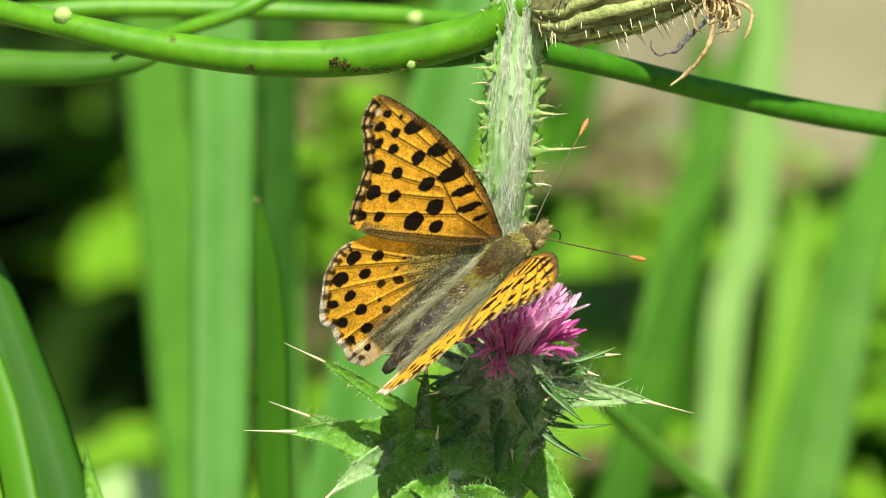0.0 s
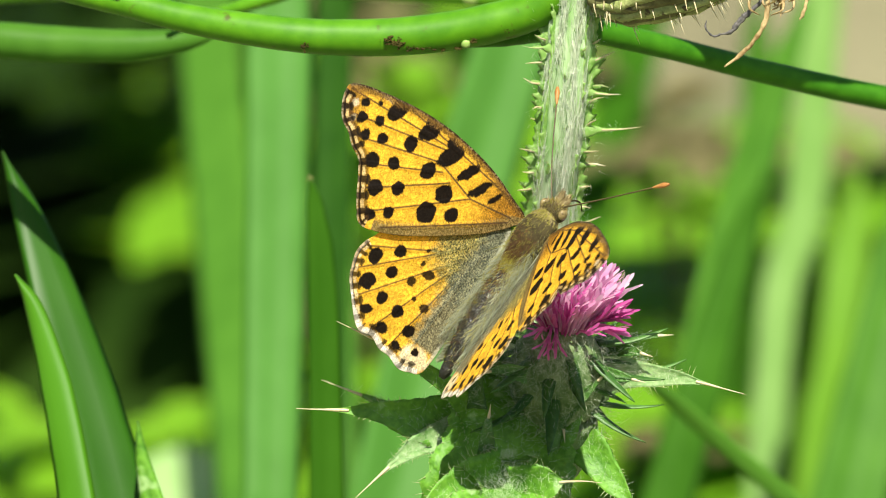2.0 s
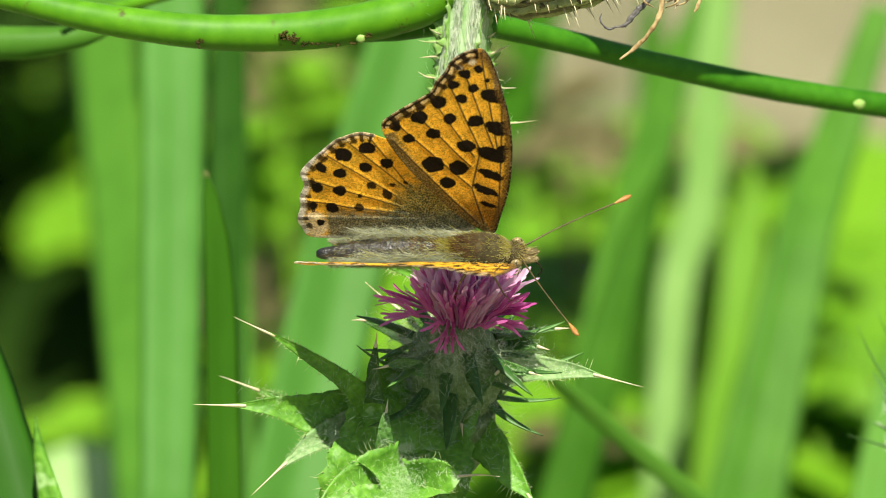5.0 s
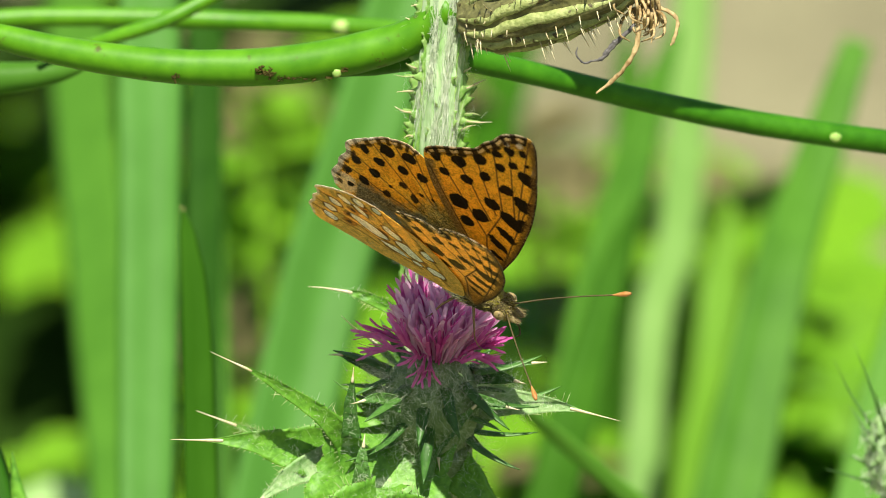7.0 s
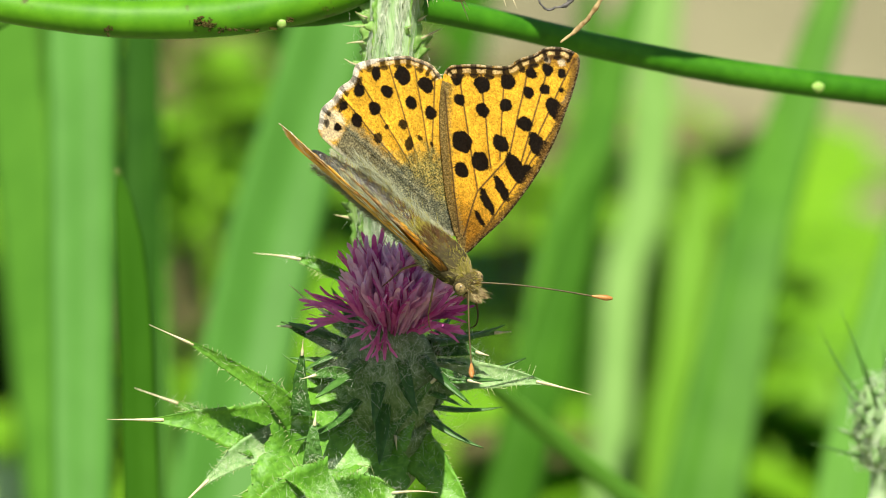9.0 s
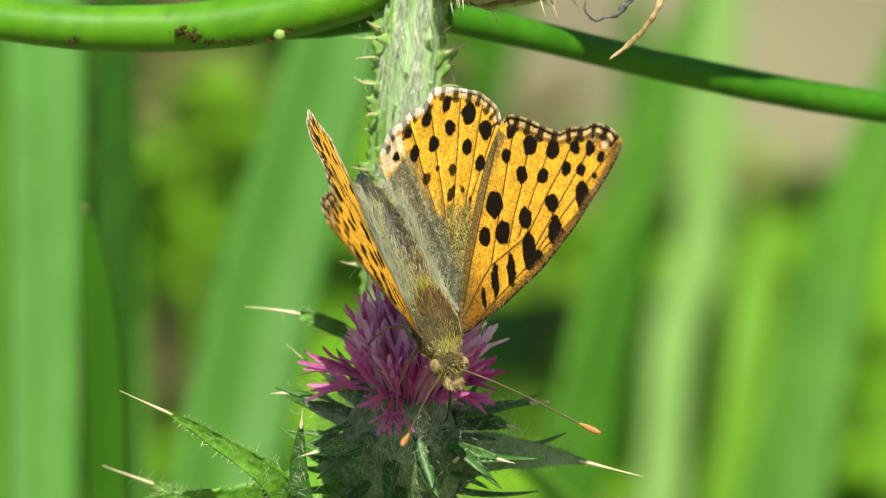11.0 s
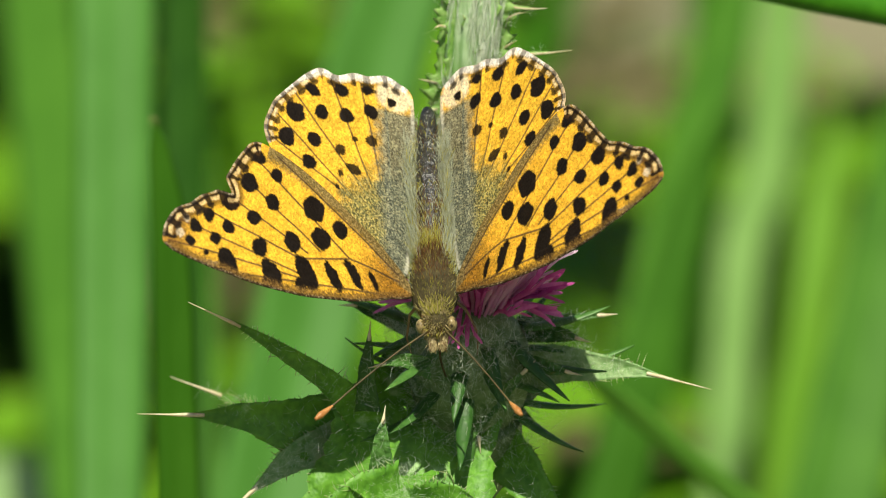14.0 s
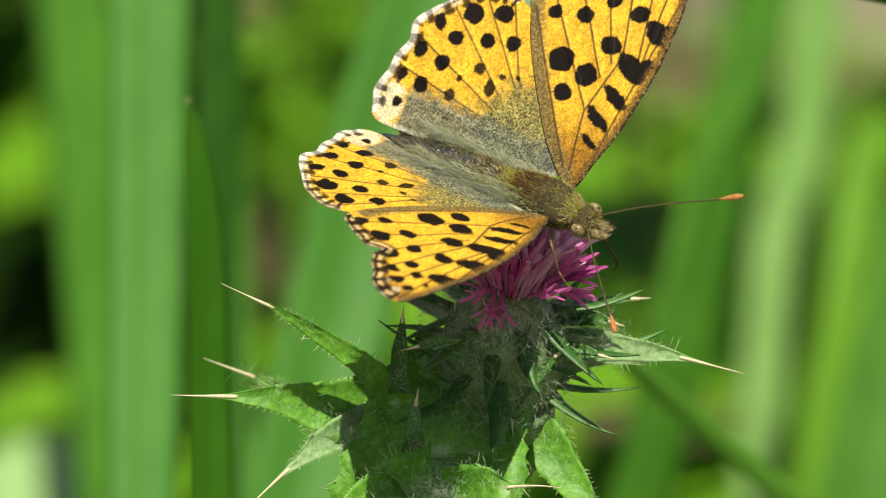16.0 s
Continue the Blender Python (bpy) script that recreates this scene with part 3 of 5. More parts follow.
# ---- smooth green stalks lying across ----
def stalk(label, pts, radii, mat, ends=(), nodes=(), scars=()):
    """A smooth stalk lying across, with pale nodes and brown scars on it."""
    bm = bmesh.new()
    places = [at(*p) for p in pts]
    tube(bm, places, [r / GRID * 0.001 for r in radii], 70, 18, RISE, 0.03)
    if ends:
        tube(bm, [places[-1], *(Vector(e) for e in ends)], [radii[-1] / GRID * 0.001] * 2, 16, 12, Vector((0.2, -1, 0)))
    root = thing("stalk", label, "stalk", "stalks lying across", origin=places[-1])
    part("stem", bm, mat, root)
    for x, y, d, r in nodes:
        bm = bmesh.new()
        ball(bm, at(x, y, d), (r * 1.1, r * 0.7, r), None, 12, 8)
        for v in bm.verts:
            v.co += (v.co - at(x, y, d)) * 0.3 * noise.noise(v.co * 2500)
        part("node", bm, NODE, root, "small pale bud on the stalk")
    for x, y, d, rx, rz in scars:
        bm = bmesh.new()
        c = at(x, y, d)
        r = random.Random(x * 31 + y)
        for _ in range(6 + int(rx * 60000)):
            o = c + RIGHT * r.gauss(0, rx * 0.6) + RISE * r.gauss(0, rz * 0.75)
            k = r.uniform(0.00003, 0.00012)
            ball(bm, o + AWAY * 0.00012, (k * r.uniform(1, 2.2), 0.00022, k), None, 8, 6)
        part("scar", bm, SCAR, root, "dark brown scar")
    return root


stalk("smooth bright green stalk with brown blotches, lying across", [(935, -5, 3), (860, 50, 5), (770, 78, 6), (650, 99, 7), (520, 105, 8), (400, 98, 9), (250, 76, 11), (120, 46, 13), (0, 18, 16), (-150, -40, 22), (-500, -120, 40)],
      [24, 33, 36, 35, 33, 31, 27, 23, 21, 20, 22], REED, ends=[(-0.12, 0.1, 0.3), (-0.2, 0.12, -0.01)],
      nodes=[(112, 28, 12.0, 0.0008), (728, 114, 5.1, 0.0004)],
      scars=[(606, 113, 5.5, 0.0009, 0.00035), (632, 117, 5.7, 0.0008, 0.0003), (655, 116, 5.6, 0.0007, 0.0003), (676, 119, 5.7, 0.0006, 0.00025), (742, 106, 4.8, 0.0003, 0.00025), (652, 99, 5.3, 0.0003, 0.0002), (800, 86, 4.2, 0.00025, 0.0002), (815, 84, 4.2, 0.0002, 0.0002), (690, 104, 5.3, 0.0004, 0.0002), (590, 108, 5.3, 0.0003, 0.0002), (440, 122, 6.8, 0.0003, 0.0002), (712, 122, 5.6, 0.0004, 0.0002)])
stalk("smooth green stalk coloured darker for shade", [(690, 104, 8), (790, 92, 9), (880, 84, 11), (960, 92, 14), (1100, 122, 19), (1250, 159, 24), (1400, 192, 28), (1568, 221, 32), (1800, 252, 38), (2200, 296, 48)],
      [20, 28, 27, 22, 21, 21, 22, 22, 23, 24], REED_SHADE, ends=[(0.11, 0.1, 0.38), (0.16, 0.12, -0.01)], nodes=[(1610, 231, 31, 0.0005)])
stalk("smooth green stalk out of focus", [(1050, 60, 76), (860, 42, 74), (735, 30, 72), (560, 22, 70), (400, 16, 70), (200, 14, 70), (60, 22, 70), (-200, 40, 74)],
      [12, 17, 18, 18, 18, 18, 18, 18], REED, ends=[(-0.1, 0.12, 0.3), (-0.15, 0.14, -0.01)], nodes=[(735, 33, 69, 0.0007)])
stalk("thin green side stalk", [(540, -40, 52), (490, -12, 52), (420, 22, 51), (345, 46, 49), (285, 62, 46), (200, 70, 42)],
      [13, 14, 14, 13, 10, 6], REED)
stalk("flattened green stalk tapering to a tip", [(290, 100, 46), (230, 112, 45), (130, 122, 45), (0, 120, 46), (-150, 112, 47), (-400, 120, 52)],
      [4, 20, 30, 34, 34, 34], BLADE, ends=[(-0.08, 0.1, 0.3), (-0.12, 0.11, -0.01)])


def broad_leaf(label, x, y, d, long, wide, mat):
    """A broad glossy leaf lying nearly flat on a thin stalk; a pale mat paints a highlight."""
    c = at(x, y, d)
    root = thing("broad_leaf", label, "leaf", origin=Vector((c.x, c.y, 0)))
    bm = bmesh.new()
    rows = []
    for i in range(13):
        v = i / 12
        w = wide * math.sin(math.pi * min(0.985, v * 0.95 + 0.04)) ** 0.7
        m = c + RIGHT * (v - 0.5) * long + Vector((0, 0, 0.12 * long * math.sin(v * 3)))
        rows.append([bm.verts.new(m + (RISE * 0.55 + AWAY * 0.8) * w * q + Vector((0, 0, 0.15 * w * abs(q)))) for q in (-1, -0.5, 0, 0.5, 1)])
    for p, q in zip(rows, rows[1:]):
        for j in range(4):
            bm.faces.new((p[j], p[j + 1], q[j + 1], q[j]))
    part("blade", bm, mat, root)
    bm = bmesh.new()
    tube(bm, (c - RIGHT * long * 0.5, c + Vector((-0.004, 0.01, -0.1)), Vector((c.x, c.y + 0.01, -0.01))), (0.001, 0.0014, 0.002), 10, 8, Vector((0, -1, 0)))
    part("leaf_stalk", bm, mat, root)


# leaf added to carry the painted highlight
broad_leaf("broad glossy leaf coloured pale as a sun highlight", 240, 965, 340, 0.019, 0.0085, GLINT_LEAF)


# ---- the thistle ----
AXIS = (0.93 * RISE - 0.36 * AWAY).normalized()
HEAD_AT = at(893, 640, 0)


def leaf(pts, widths, mat=LEAF, side=None, lobes=5, depth=0.16, tip=0.0050, cup=0.12, spiny=True):
    """A stiff thistle leaf: a wavy lobed blade along a path, prickles on its margin, a straw-coloured end spine."""
    n = 44 if lobes < 6 else 96
    path = glide([at(*p) for p in pts], n)
    w = (np.interp(np.linspace(0, 1, n + 1), np.linspace(0, 1, len(widths)), widths) / GRID * 0.0005).tolist()
    left = tip * 0.86
    stop = n
    while stop > 6 and (path[stop] - path[n]).length < left:
        stop -= 1
    r = max(0.00010, min(0.00018, w[stop] * 0.9))
    for i in range(stop + 1):
        near = max(0.0, 1 - (stop - i) / 9)
        w[i] = w[i] * (1 - near * near) + r * near * near
    bm = bmesh.new()
    rows, prick = [], []
    seed = pts[0][0] * 0.37 + pts[-1][1]
    for i, p in enumerate(path[:stop + 1]):
        t = (path[min(i + 1, n)] - path[max(i - 1, 0)]).normalized()
        s = t.cross(AWAY if side is None else Vector(side)).normalized()
        nn = s.cross(t).normalized()
        if nn.dot(AWAY) > 0:
            nn = -nn
        row = []
        for j in range(9):
            u = j / 4 - 1
            ph = i / n * lobes + (0.5 if u < 0 else 0) + seed
            saw = 1 - depth * (1 - abs(2 * (ph % 1) - 1) ** 1.6) * abs(u)
            fine = 1 + 0.10 * noise.noise(Vector((i * 0.9, u * 2, seed)))
            r = w[i] * u * saw * fine
            z = w[i] * (cup * u * u * 2.2 + 0.10 * math.sin(ph * 6.28) * abs(u)) + 0.00018 * noise.noise(Vector((i * 0.5, j * 0.9, seed)))
            row.append(bm.verts.new(p + s * r + nn * z))
            if j in (0, 8) and spiny and i > 1 and i < stop - 2:
                prick.append((p + s * r * 0.98 + nn * z, (s * math.copysign(1, u) + t * 0.7 + nn * random.uniform(-0.2, 0.5)).normalized(), w[i], (ph % 1) < 0.09 or (ph % 1) > 0.91))
        rows.append(row)
    low = [[bm.verts.new(v.co - 0.00022 * AWAY * -1) for v in row] for row in rows]
    for a, b in zip(rows, rows[1:]):
        for j in range(8):
            bm.faces.new((a[j], a[j + 1], b[j + 1], b[j]))
    for a, b in zip(low, low[1:]):
        for j in range(8):
            bm.faces.new((a[j + 1], a[j], b[j], b[j + 1]))
    for a, b, c, d in zip(rows, rows[1:], low, low[1:]):
        bm.faces.new((a[0], b[0], d[0], c[0]))
        bm.faces.new((b[8], a[8], c[8], d[8]))
    hairs = bmesh.new()
    for q, d, ww, big in prick:
        if big or random.random() < 0.85:
            d = (d + Vector([random.gauss(0, 0.35) for _ in range(3)])).normalized()
            needle(hairs, q, q + d * (random.uniform(0.00015, 0.0005) + (0.0007 if big else 0)), 0.000035, sides=4, n=2)
    ob = part("leaf", bm, mat, thistle)
    if prick:
        part("prickle_fringe", hairs, SPINE_GREEN, ob, "fine pale marginal prickles")["kind"] = "stuff"
    bm = bmesh.new()
    cut = max(2, stop - 2)
    tube(bm, [path[cut], path[stop], path[(stop + n) // 2], path[n]], (r * 0.85, r * 0.95, r * 0.42, 0.00002), 14, 8, AWAY, 0.05)
    part("spine", bm, SPINE, ob, "straw-coloured sharp spine")
    return path, w


thistle = thing("thistle", "woolly green spiny thistle with a magenta-pink flower head", "thistle", origin=HEAD_AT)
cam.data.dof.use_dof = True
cam.data.dof.focus_object = thistle
cam.data.dof.aperture_fstop = 49.0

wool, floss = [], []


def fuzz(p, out, n, reach, lie=0.5, around=0.0006):
    """Woolly hairs near p."""
    for _ in range(int(n * 2.6)):
        a = p + Vector([random.gauss(0, around) for _ in range(3)])
        d = (out + Vector([random.gauss(0, lie) for _ in range(3)])).normalized() * reach * random.uniform(0.5, 1.4)
        wool.append((a, a + d, Vector([random.gauss(0, reach * 0.12) for _ in range(3)])))


LEAVES = [
    ([(770, 800, 0), (700, 722, -4), (600, 655, -7), (503, 607, -9)], [64, 38, 17, 3], LEAF, 2),
    ([(820, 830, 3), (700, 790, 0), (580, 768, -2), (432, 762, -3)], [190, 125, 44, 3], LEAF, 3),
    ([(640, 772, 9), (560, 742, 10), (477, 711, 10)], [22, 12, 3], LEAF, 1),
    ([(750, 800, 1), (672, 815, -1), (605, 858, -3), (535, 922, -4)], [110, 56, 20, 3], DOWNY, 2),
    ([(845, 690, 3), (825, 780, 0), (790, 880, -1), (745, 1000, 0), (740, 1100, 4)], [150, 260, 280, 200, 120], LEAF, 3),
    ([(805, 850, -4), (800, 900, -8), (790, 960, -11), (800, 1080, -9), (815, 1200, 1)], [90, 170, 190, 160, 90], LEAF, 6),
    ([(800, 890, -7), (725, 905, -9), (655, 938, -10), (586, 966, -11)], [150, 96, 36, 3], LEAF, 2),
    ([(820, 910, -8), (880, 893, -10), (930, 887, -11), (974, 890, -11)], [130, 76, 28, 3], LEAF, 2),
    ([(890, 770, 3), (955, 840, 1), (1015, 912, 0), (1076, 985, -1)], [110, 76, 36, 3], LEAF, 2),
    ([(905, 740, 5), (1000, 700, 2), (1110, 704, 0), (1228, 732, -1)], [110, 66, 30, 3], DOWNY, 3),
    ([(750, 760, -3), (751, 700, -4), (756, 635, -5)], [40, 24, 3], BRACT, 1),
    ([(768, 860, -7), (770, 800, -8), (776, 752, -8)], [44, 24, 3], BRACT, 1),
    ([(640, 1060, -2), (560, 1000, -4), (479, 960, -5)], [60, 30, 3], LEAF, 2),
    ([(870, 810, -1), (930, 745, -2), (985, 690, -3)], [36, 24, 3], BRACT, 1),
    ([(930, 720, 2), (970, 765, 1), (1000, 800, 0)], [16, 10, 2], BRACT, 1),
    ([(892, 650, 8), (930, 610, 8), (985, 560, 9), (1012, 515, 9)], [26, 24, 14, 2], DOWNY, 1),
    ([(872, 560, 12), (800, 520, 10), (740, 500, 10), (676, 492, 10)], [20, 24, 16, 3], LEAF, 1),
    ([(860, 670, 7), (800, 640, 6), (745, 615, 5), (712, 613, 5)], [34, 32, 20, 3], BRACT, 1),
    ([(872, 650, 9), (820, 610, 8), (770, 575, 8), (735, 545, 8)], [26, 26, 16, 3], LEAF, 1),
    ([(960, 650, 2), (1020, 655, 0), (1062, 666, -1)], [34, 24, 3], BRACT, 1),
    ([(960, 640, 4), (1030, 632, 4), (1099, 627, 4)], [24, 15, 3], BRACT, 1),
    ([(940, 690, 0), (1000, 700, -2), (1050, 712, -3)], [36, 24, 3], BRACT, 1),
    ([(840, 700, -4), (800, 690, -6), (752, 700, -7)], [36, 22, 3], BRACT, 1),
    ([(890, 720, 0), (902, 770, -1), (908, 820, -1)], [30, 20, 3], BRACT, 1),
    ([(1000, 1090, 2), (1080, 1060, 0), (1150, 1080, -1)], [90, 60, 3], LEAF, 2),
    # unseen leaf above the view, added to cast a shadow on the right stalk
    ([(960, -300, 3), (1080, -262, 1), (1190, -268, 0), (1340, -318, 0), (1530, -372, 0)], [50, 50, 78, 84, 3], LEAF, 5),
]
for pts, widths, mat, lobes in LEAVES:
    path, w = leaf(pts, widths, mat, lobes=lobes, depth=0.58 if lobes > 3 else 0.16, spiny=mat is not BRACT, tip=0.0012 if mat is BRACT else 0.0042 if widths[-1] < 4 else 0.002)
    for i in range(0, len(path) - 12):
        fuzz(path[i] - AWAY * 0.0003, -AWAY * 0.5 + RISE * 0.3, int((1 + w[i] * 1200) * (2.5 if mat is DOWNY or lobes == 6 else 1)), 0.0009, 0.8, max(0.0002, w[i] * (0.26 if lobes == 6 else 0.4)))

# main stem, with ragged spiny wings
STEM_PTS = [(962, -480, 4), (945, -260, 4), (925, -60, 4), (915, 60, 5), (905, 200, 6), (892, 330, 8), (885, 450, 11), (880, 600, 13), (862, 760, 12), (825, 900, 6), (790, 1060, 2)]
bm = bmesh.new()
tube(bm, [at(*p) for p in STEM_PTS], [r / GRID / 1000 for r in (44, 43, 41, 39, 38, 34, 32, 36, 48, 60, 60)], 130, 30, RISE.cross(RIGHT), 0.12, ribs=7)
tube(bm, (at(*STEM_PTS[-1]), Vector((0.004, 0.01, 0.22)), Vector((0.01, 0.012, -0.01))), (0.0032, 0.0034, 0.004), 12, 20, Vector((0, -1, 0)), 0.05, ribs=5)
stem = part("stem", bm, STEM, thistle, "pale woolly ridged stem")
stem_fine = glide([at(*p) for p in STEM_PTS], 120)
for i in range(1, 118):
    for _ in range(130):
        lane = random.choice((-0.85, -0.4, -0.05, 0.35, 0.8)) + 0.16 * noise.noise(Vector((i * 0.13, 3.1, 0)))
        if noise.noise(Vector((i * 0.16, lane * 3, 7.7))) < -0.12:
            continue
        lane += random.gauss(0, 0.09)
        o = RIGHT * lane * 0.0020 - AWAY * (0.0023 * math.sqrt(max(0.05, 1 - lane * lane * 0.9)) + random.uniform(-0.0001, 0.0002))
        a = stem_fine[i] + o + (stem_fine[i + 1] - stem_fine[i]) * random.random()
        d = (stem_fine[min(i + 2, 120)] - stem_fine[i - 1]).normalized() * random.uniform(-0.0035, 0.0035) + Vector([random.gauss(0, 0.00032) for _ in range(3)])
        floss.append((a, a + d, -AWAY * random.uniform(0, 0.0004)))


def stem_spine(x, y, d, dx, dy, thick=0.00042, dz=-0.0015):
    """A spine on a small green wing lobe at the stem's edge."""
    a = at(x, y, d)
    b = at(x + dx, y + dy, d) + AWAY * dz
    bm = bmesh.new()
    mid = a.lerp(b, 0.5)
    tube(bm, (a - (b - a) * 0.35, a, a.lerp(b, 0.3), a.lerp(b, 0.65)), (thick * 2.6, thick * 1.7, thick * 0.6, thick * 0.2), 12, 8, AWAY, 0.6, 0.4)
    lobe = part("wing_lobe", bm, LOBE, stem)
    bm = bmesh.new()
    needle(bm, a.lerp(b, 0.3), b, thick * 0.34, RISE * random.uniform(-0.0002, 0.0002), 6, 5)
    part("spine", bm, SPINE if thick > 0.00033 else SPINE_GREEN, lobe)
    fuzz(mid, RISE * 0.2 - AWAY * 0.3, 5, 0.0009, 0.8, 0.0004)


def stem_wing(side, face, seed):
    """A thin ruffled green wing with a ragged toothed edge, running down the stem."""
    r = random.Random(seed)
    bm = bmesh.new()
    rows = []
    n = 260
    line = glide([at(*p) for p in STEM_PTS[1:9]], n)
    for i, p in enumerate(line):
        bulge = max(0.0, noise.noise(Vector((i * 0.085, seed, 0)))) * 1.3 + 0.25
        tooth = 1 - abs((i * 0.19 + 0.5 * noise.noise(Vector((i * 0.1, seed, 4)))) % 1 * 2 - 1)
        reach = (0.0003 + 0.0016 * bulge * (0.35 + 0.65 * tooth ** 1.5)) * (1 - 0.4 * abs(face))
        root = p + RIGHT * side * 0.00205 * math.sqrt(1 - face * face) - AWAY * 0.00205 * face
        out = (RIGHT * side * (1 - abs(face) * 0.6) - AWAY * (0.4 * noise.noise(Vector((i * 0.12, seed, 9))) + face)).normalized()
        lift = RISE * reach * 0.35 * tooth
        rows.append([bm.verts.new(root + out * reach * q + lift * q * q + AWAY * 0.00012 * o * (1 - q)) for q, o in ((0, -1), (0.5, -1), (1, -1), (0.5, 1), (0, 1))])
    for a, b in zip(rows, rows[1:]):
        for j in range(4):
            bm.faces.new((a[j], a[j + 1], b[j + 1], b[j]))
    part("stem_wing", bm, LOBE, stem, "ragged green wing along the stem")


stem_wing(-1, 0.1, 3.3)
stem_wing(1, 0.1, 7.1)
stem_wing(1, 0.75, 12.9)
stem_wing(-1, 0.7, 21.7)
stem_spine(940, 268, 6.6, 98, -8, 0.00036)
stem_spine(938, 200, 6, 65, 2, 0.00034)
stem_spine(880, 122, 4, -52, -4, 0.0003)
for side in (-1, 1):
    for k in range(16):
        y = -120 + k * 38 + random.uniform(-12, 12)
        cx = float(np.interp(y, [p[1] for p in STEM_PTS], [p[0] for p in STEM_PTS]))
        dd = float(np.interp(y, [p[1] for p in STEM_PTS], [p[2] for p in STEM_PTS]))
        L = random.choice((22, 28, 36, 42, 50))
        stem_spine(cx + side * 34, y, dd - random.uniform(-0.6, 0.8), side * L, -random.uniform(-0.1, 0.7) * L, random.uniform(0.00032, 0.00048), random.uniform(-0.0026, 0.0004))

for k in range(9):
    y = -60 + k * 48 + random.uniform(-10, 10)
    cx = float(np.interp(y, [p[1] for p in STEM_PTS], [p[0] for p in STEM_PTS]))
    dd = float(np.interp(y, [p[1] for p in STEM_PTS], [p[2] for p in STEM_PTS]))
    s = random.uniform(-1, 1)
    stem_spine(cx + s * 22, y, dd - 1.9, s * 12, -random.uniform(6, 16), random.uniform(0.0002, 0.0003), random.uniform(-0.0014, -0.0006))

# cup of the flower head with its bracts
bm = bmesh.new()
turn = AXIS.to_track_quat("Z", "X").to_matrix()
ball(bm, HEAD_AT - AXIS * 0.0035, (0.0046, 0.0046, 0.0056), turn, 28, 18)
tube(bm, (HEAD_AT - AXIS * 0.007, HEAD_AT - AXIS * 0.010 + AWAY * 0.001, at(850, 870, 3), at(830, 960, 4)), (0.004, 0.0036, 0.0036, 0.003), 14, 16)
head = part("flower_head", bm, CUP, thistle, "cobwebby dark green cup with spiny bracts")


def bract_mesh(length, width, curl):
    bm = bmesh.new()
    rows = []
    for i in range(9):
        v = i / 8
        w = width * (1 - v) ** 0.75 * (0.75 + 0.6 * math.sin(min(1, v * 2.2) * math.pi / 2) * 0.5)
        z = length * v
        x = curl * length * v * v
        rows.append([bm.verts.new((x + 0.3 * w * (1 - q * q), w * q, z)) for q in (-1, -0.5, 0, 0.5, 1)])
    for a, b in zip(rows, rows[1:]):
        for j in range(4):
            bm.faces.new((a[j], a[j + 1], b[j + 1], b[j]))
    ret = bmesh.ops.extrude_face_region(bm, geom=bm.faces[:])
    bmesh.ops.translate(bm, vec=(-0.00012, 0, 0), verts=[g for g in ret["geom"] if isinstance(g, bmesh.types.BMVert)])
    bmesh.ops.recalc_face_normals(bm, faces=bm.faces)
    me = bpy.data.meshes.new("bract")
    bm.to_mesh(me)
    bm.free()
    for p in me.polygons:
        p.use_smooth = True
    me.materials.append(BRACT)
    me.materials.append(SPINE)
    for p in me.polygons:
        if p.center.z > length * 0.94:
            p.material_index = 1
    return me


def basis(z, x):
    """A turn whose z axis is z and whose x axis leans to x."""
    z = z.normalized()
    y = z.cross(x).normalized()
    return Matrix((y.cross(z), y, z)).transposed()


rng = random.Random(5)
E1 = basis(AXIS, RIGHT).col[0].normalized()
E2 = AXIS.cross(E1)
bracts = [bract_mesh(L, 0.00105, c) for L, c in ((0.0074, 0.2), (0.0082, 0.1), (0.0088, 0.24), (0.0064, -0.1))]
for ring, (count, low, lean, first) in enumerate(((9, -0.0004, 1.45, 0.1), (9, -0.002, 1.4, 0.3), (8, -0.0038, 1.4, 0.0), (7, -0.006, 1.7, 0.2))):
    for k in range(count):
        a = 2 * math.pi * (k + first + rng.uniform(-0.25, 0.25)) / count
        out = E1 * math.cos(a) + E2 * math.sin(a)
        up = lean + rng.uniform(-0.3, 0.25) + 0.85 * max(0.0, -out.dot(AWAY))
        d = (AXIS * math.cos(up) + out * math.sin(up)).normalized()
        root = HEAD_AT + AXIS * low + out * (0.0040 if ring < 3 else 0.0036)
        m = Matrix.Translation(root - HEAD_AT * 1.0) @ basis(d, AXIS).to_4x4() @ Matrix.Scale(rng.uniform(0.6, 0.95), 4)
        piece("bract", rng.choice(bracts), head, m)
        fuzz(root + d * 0.002, d, 12, 0.0010, 0.6, 0.0009)


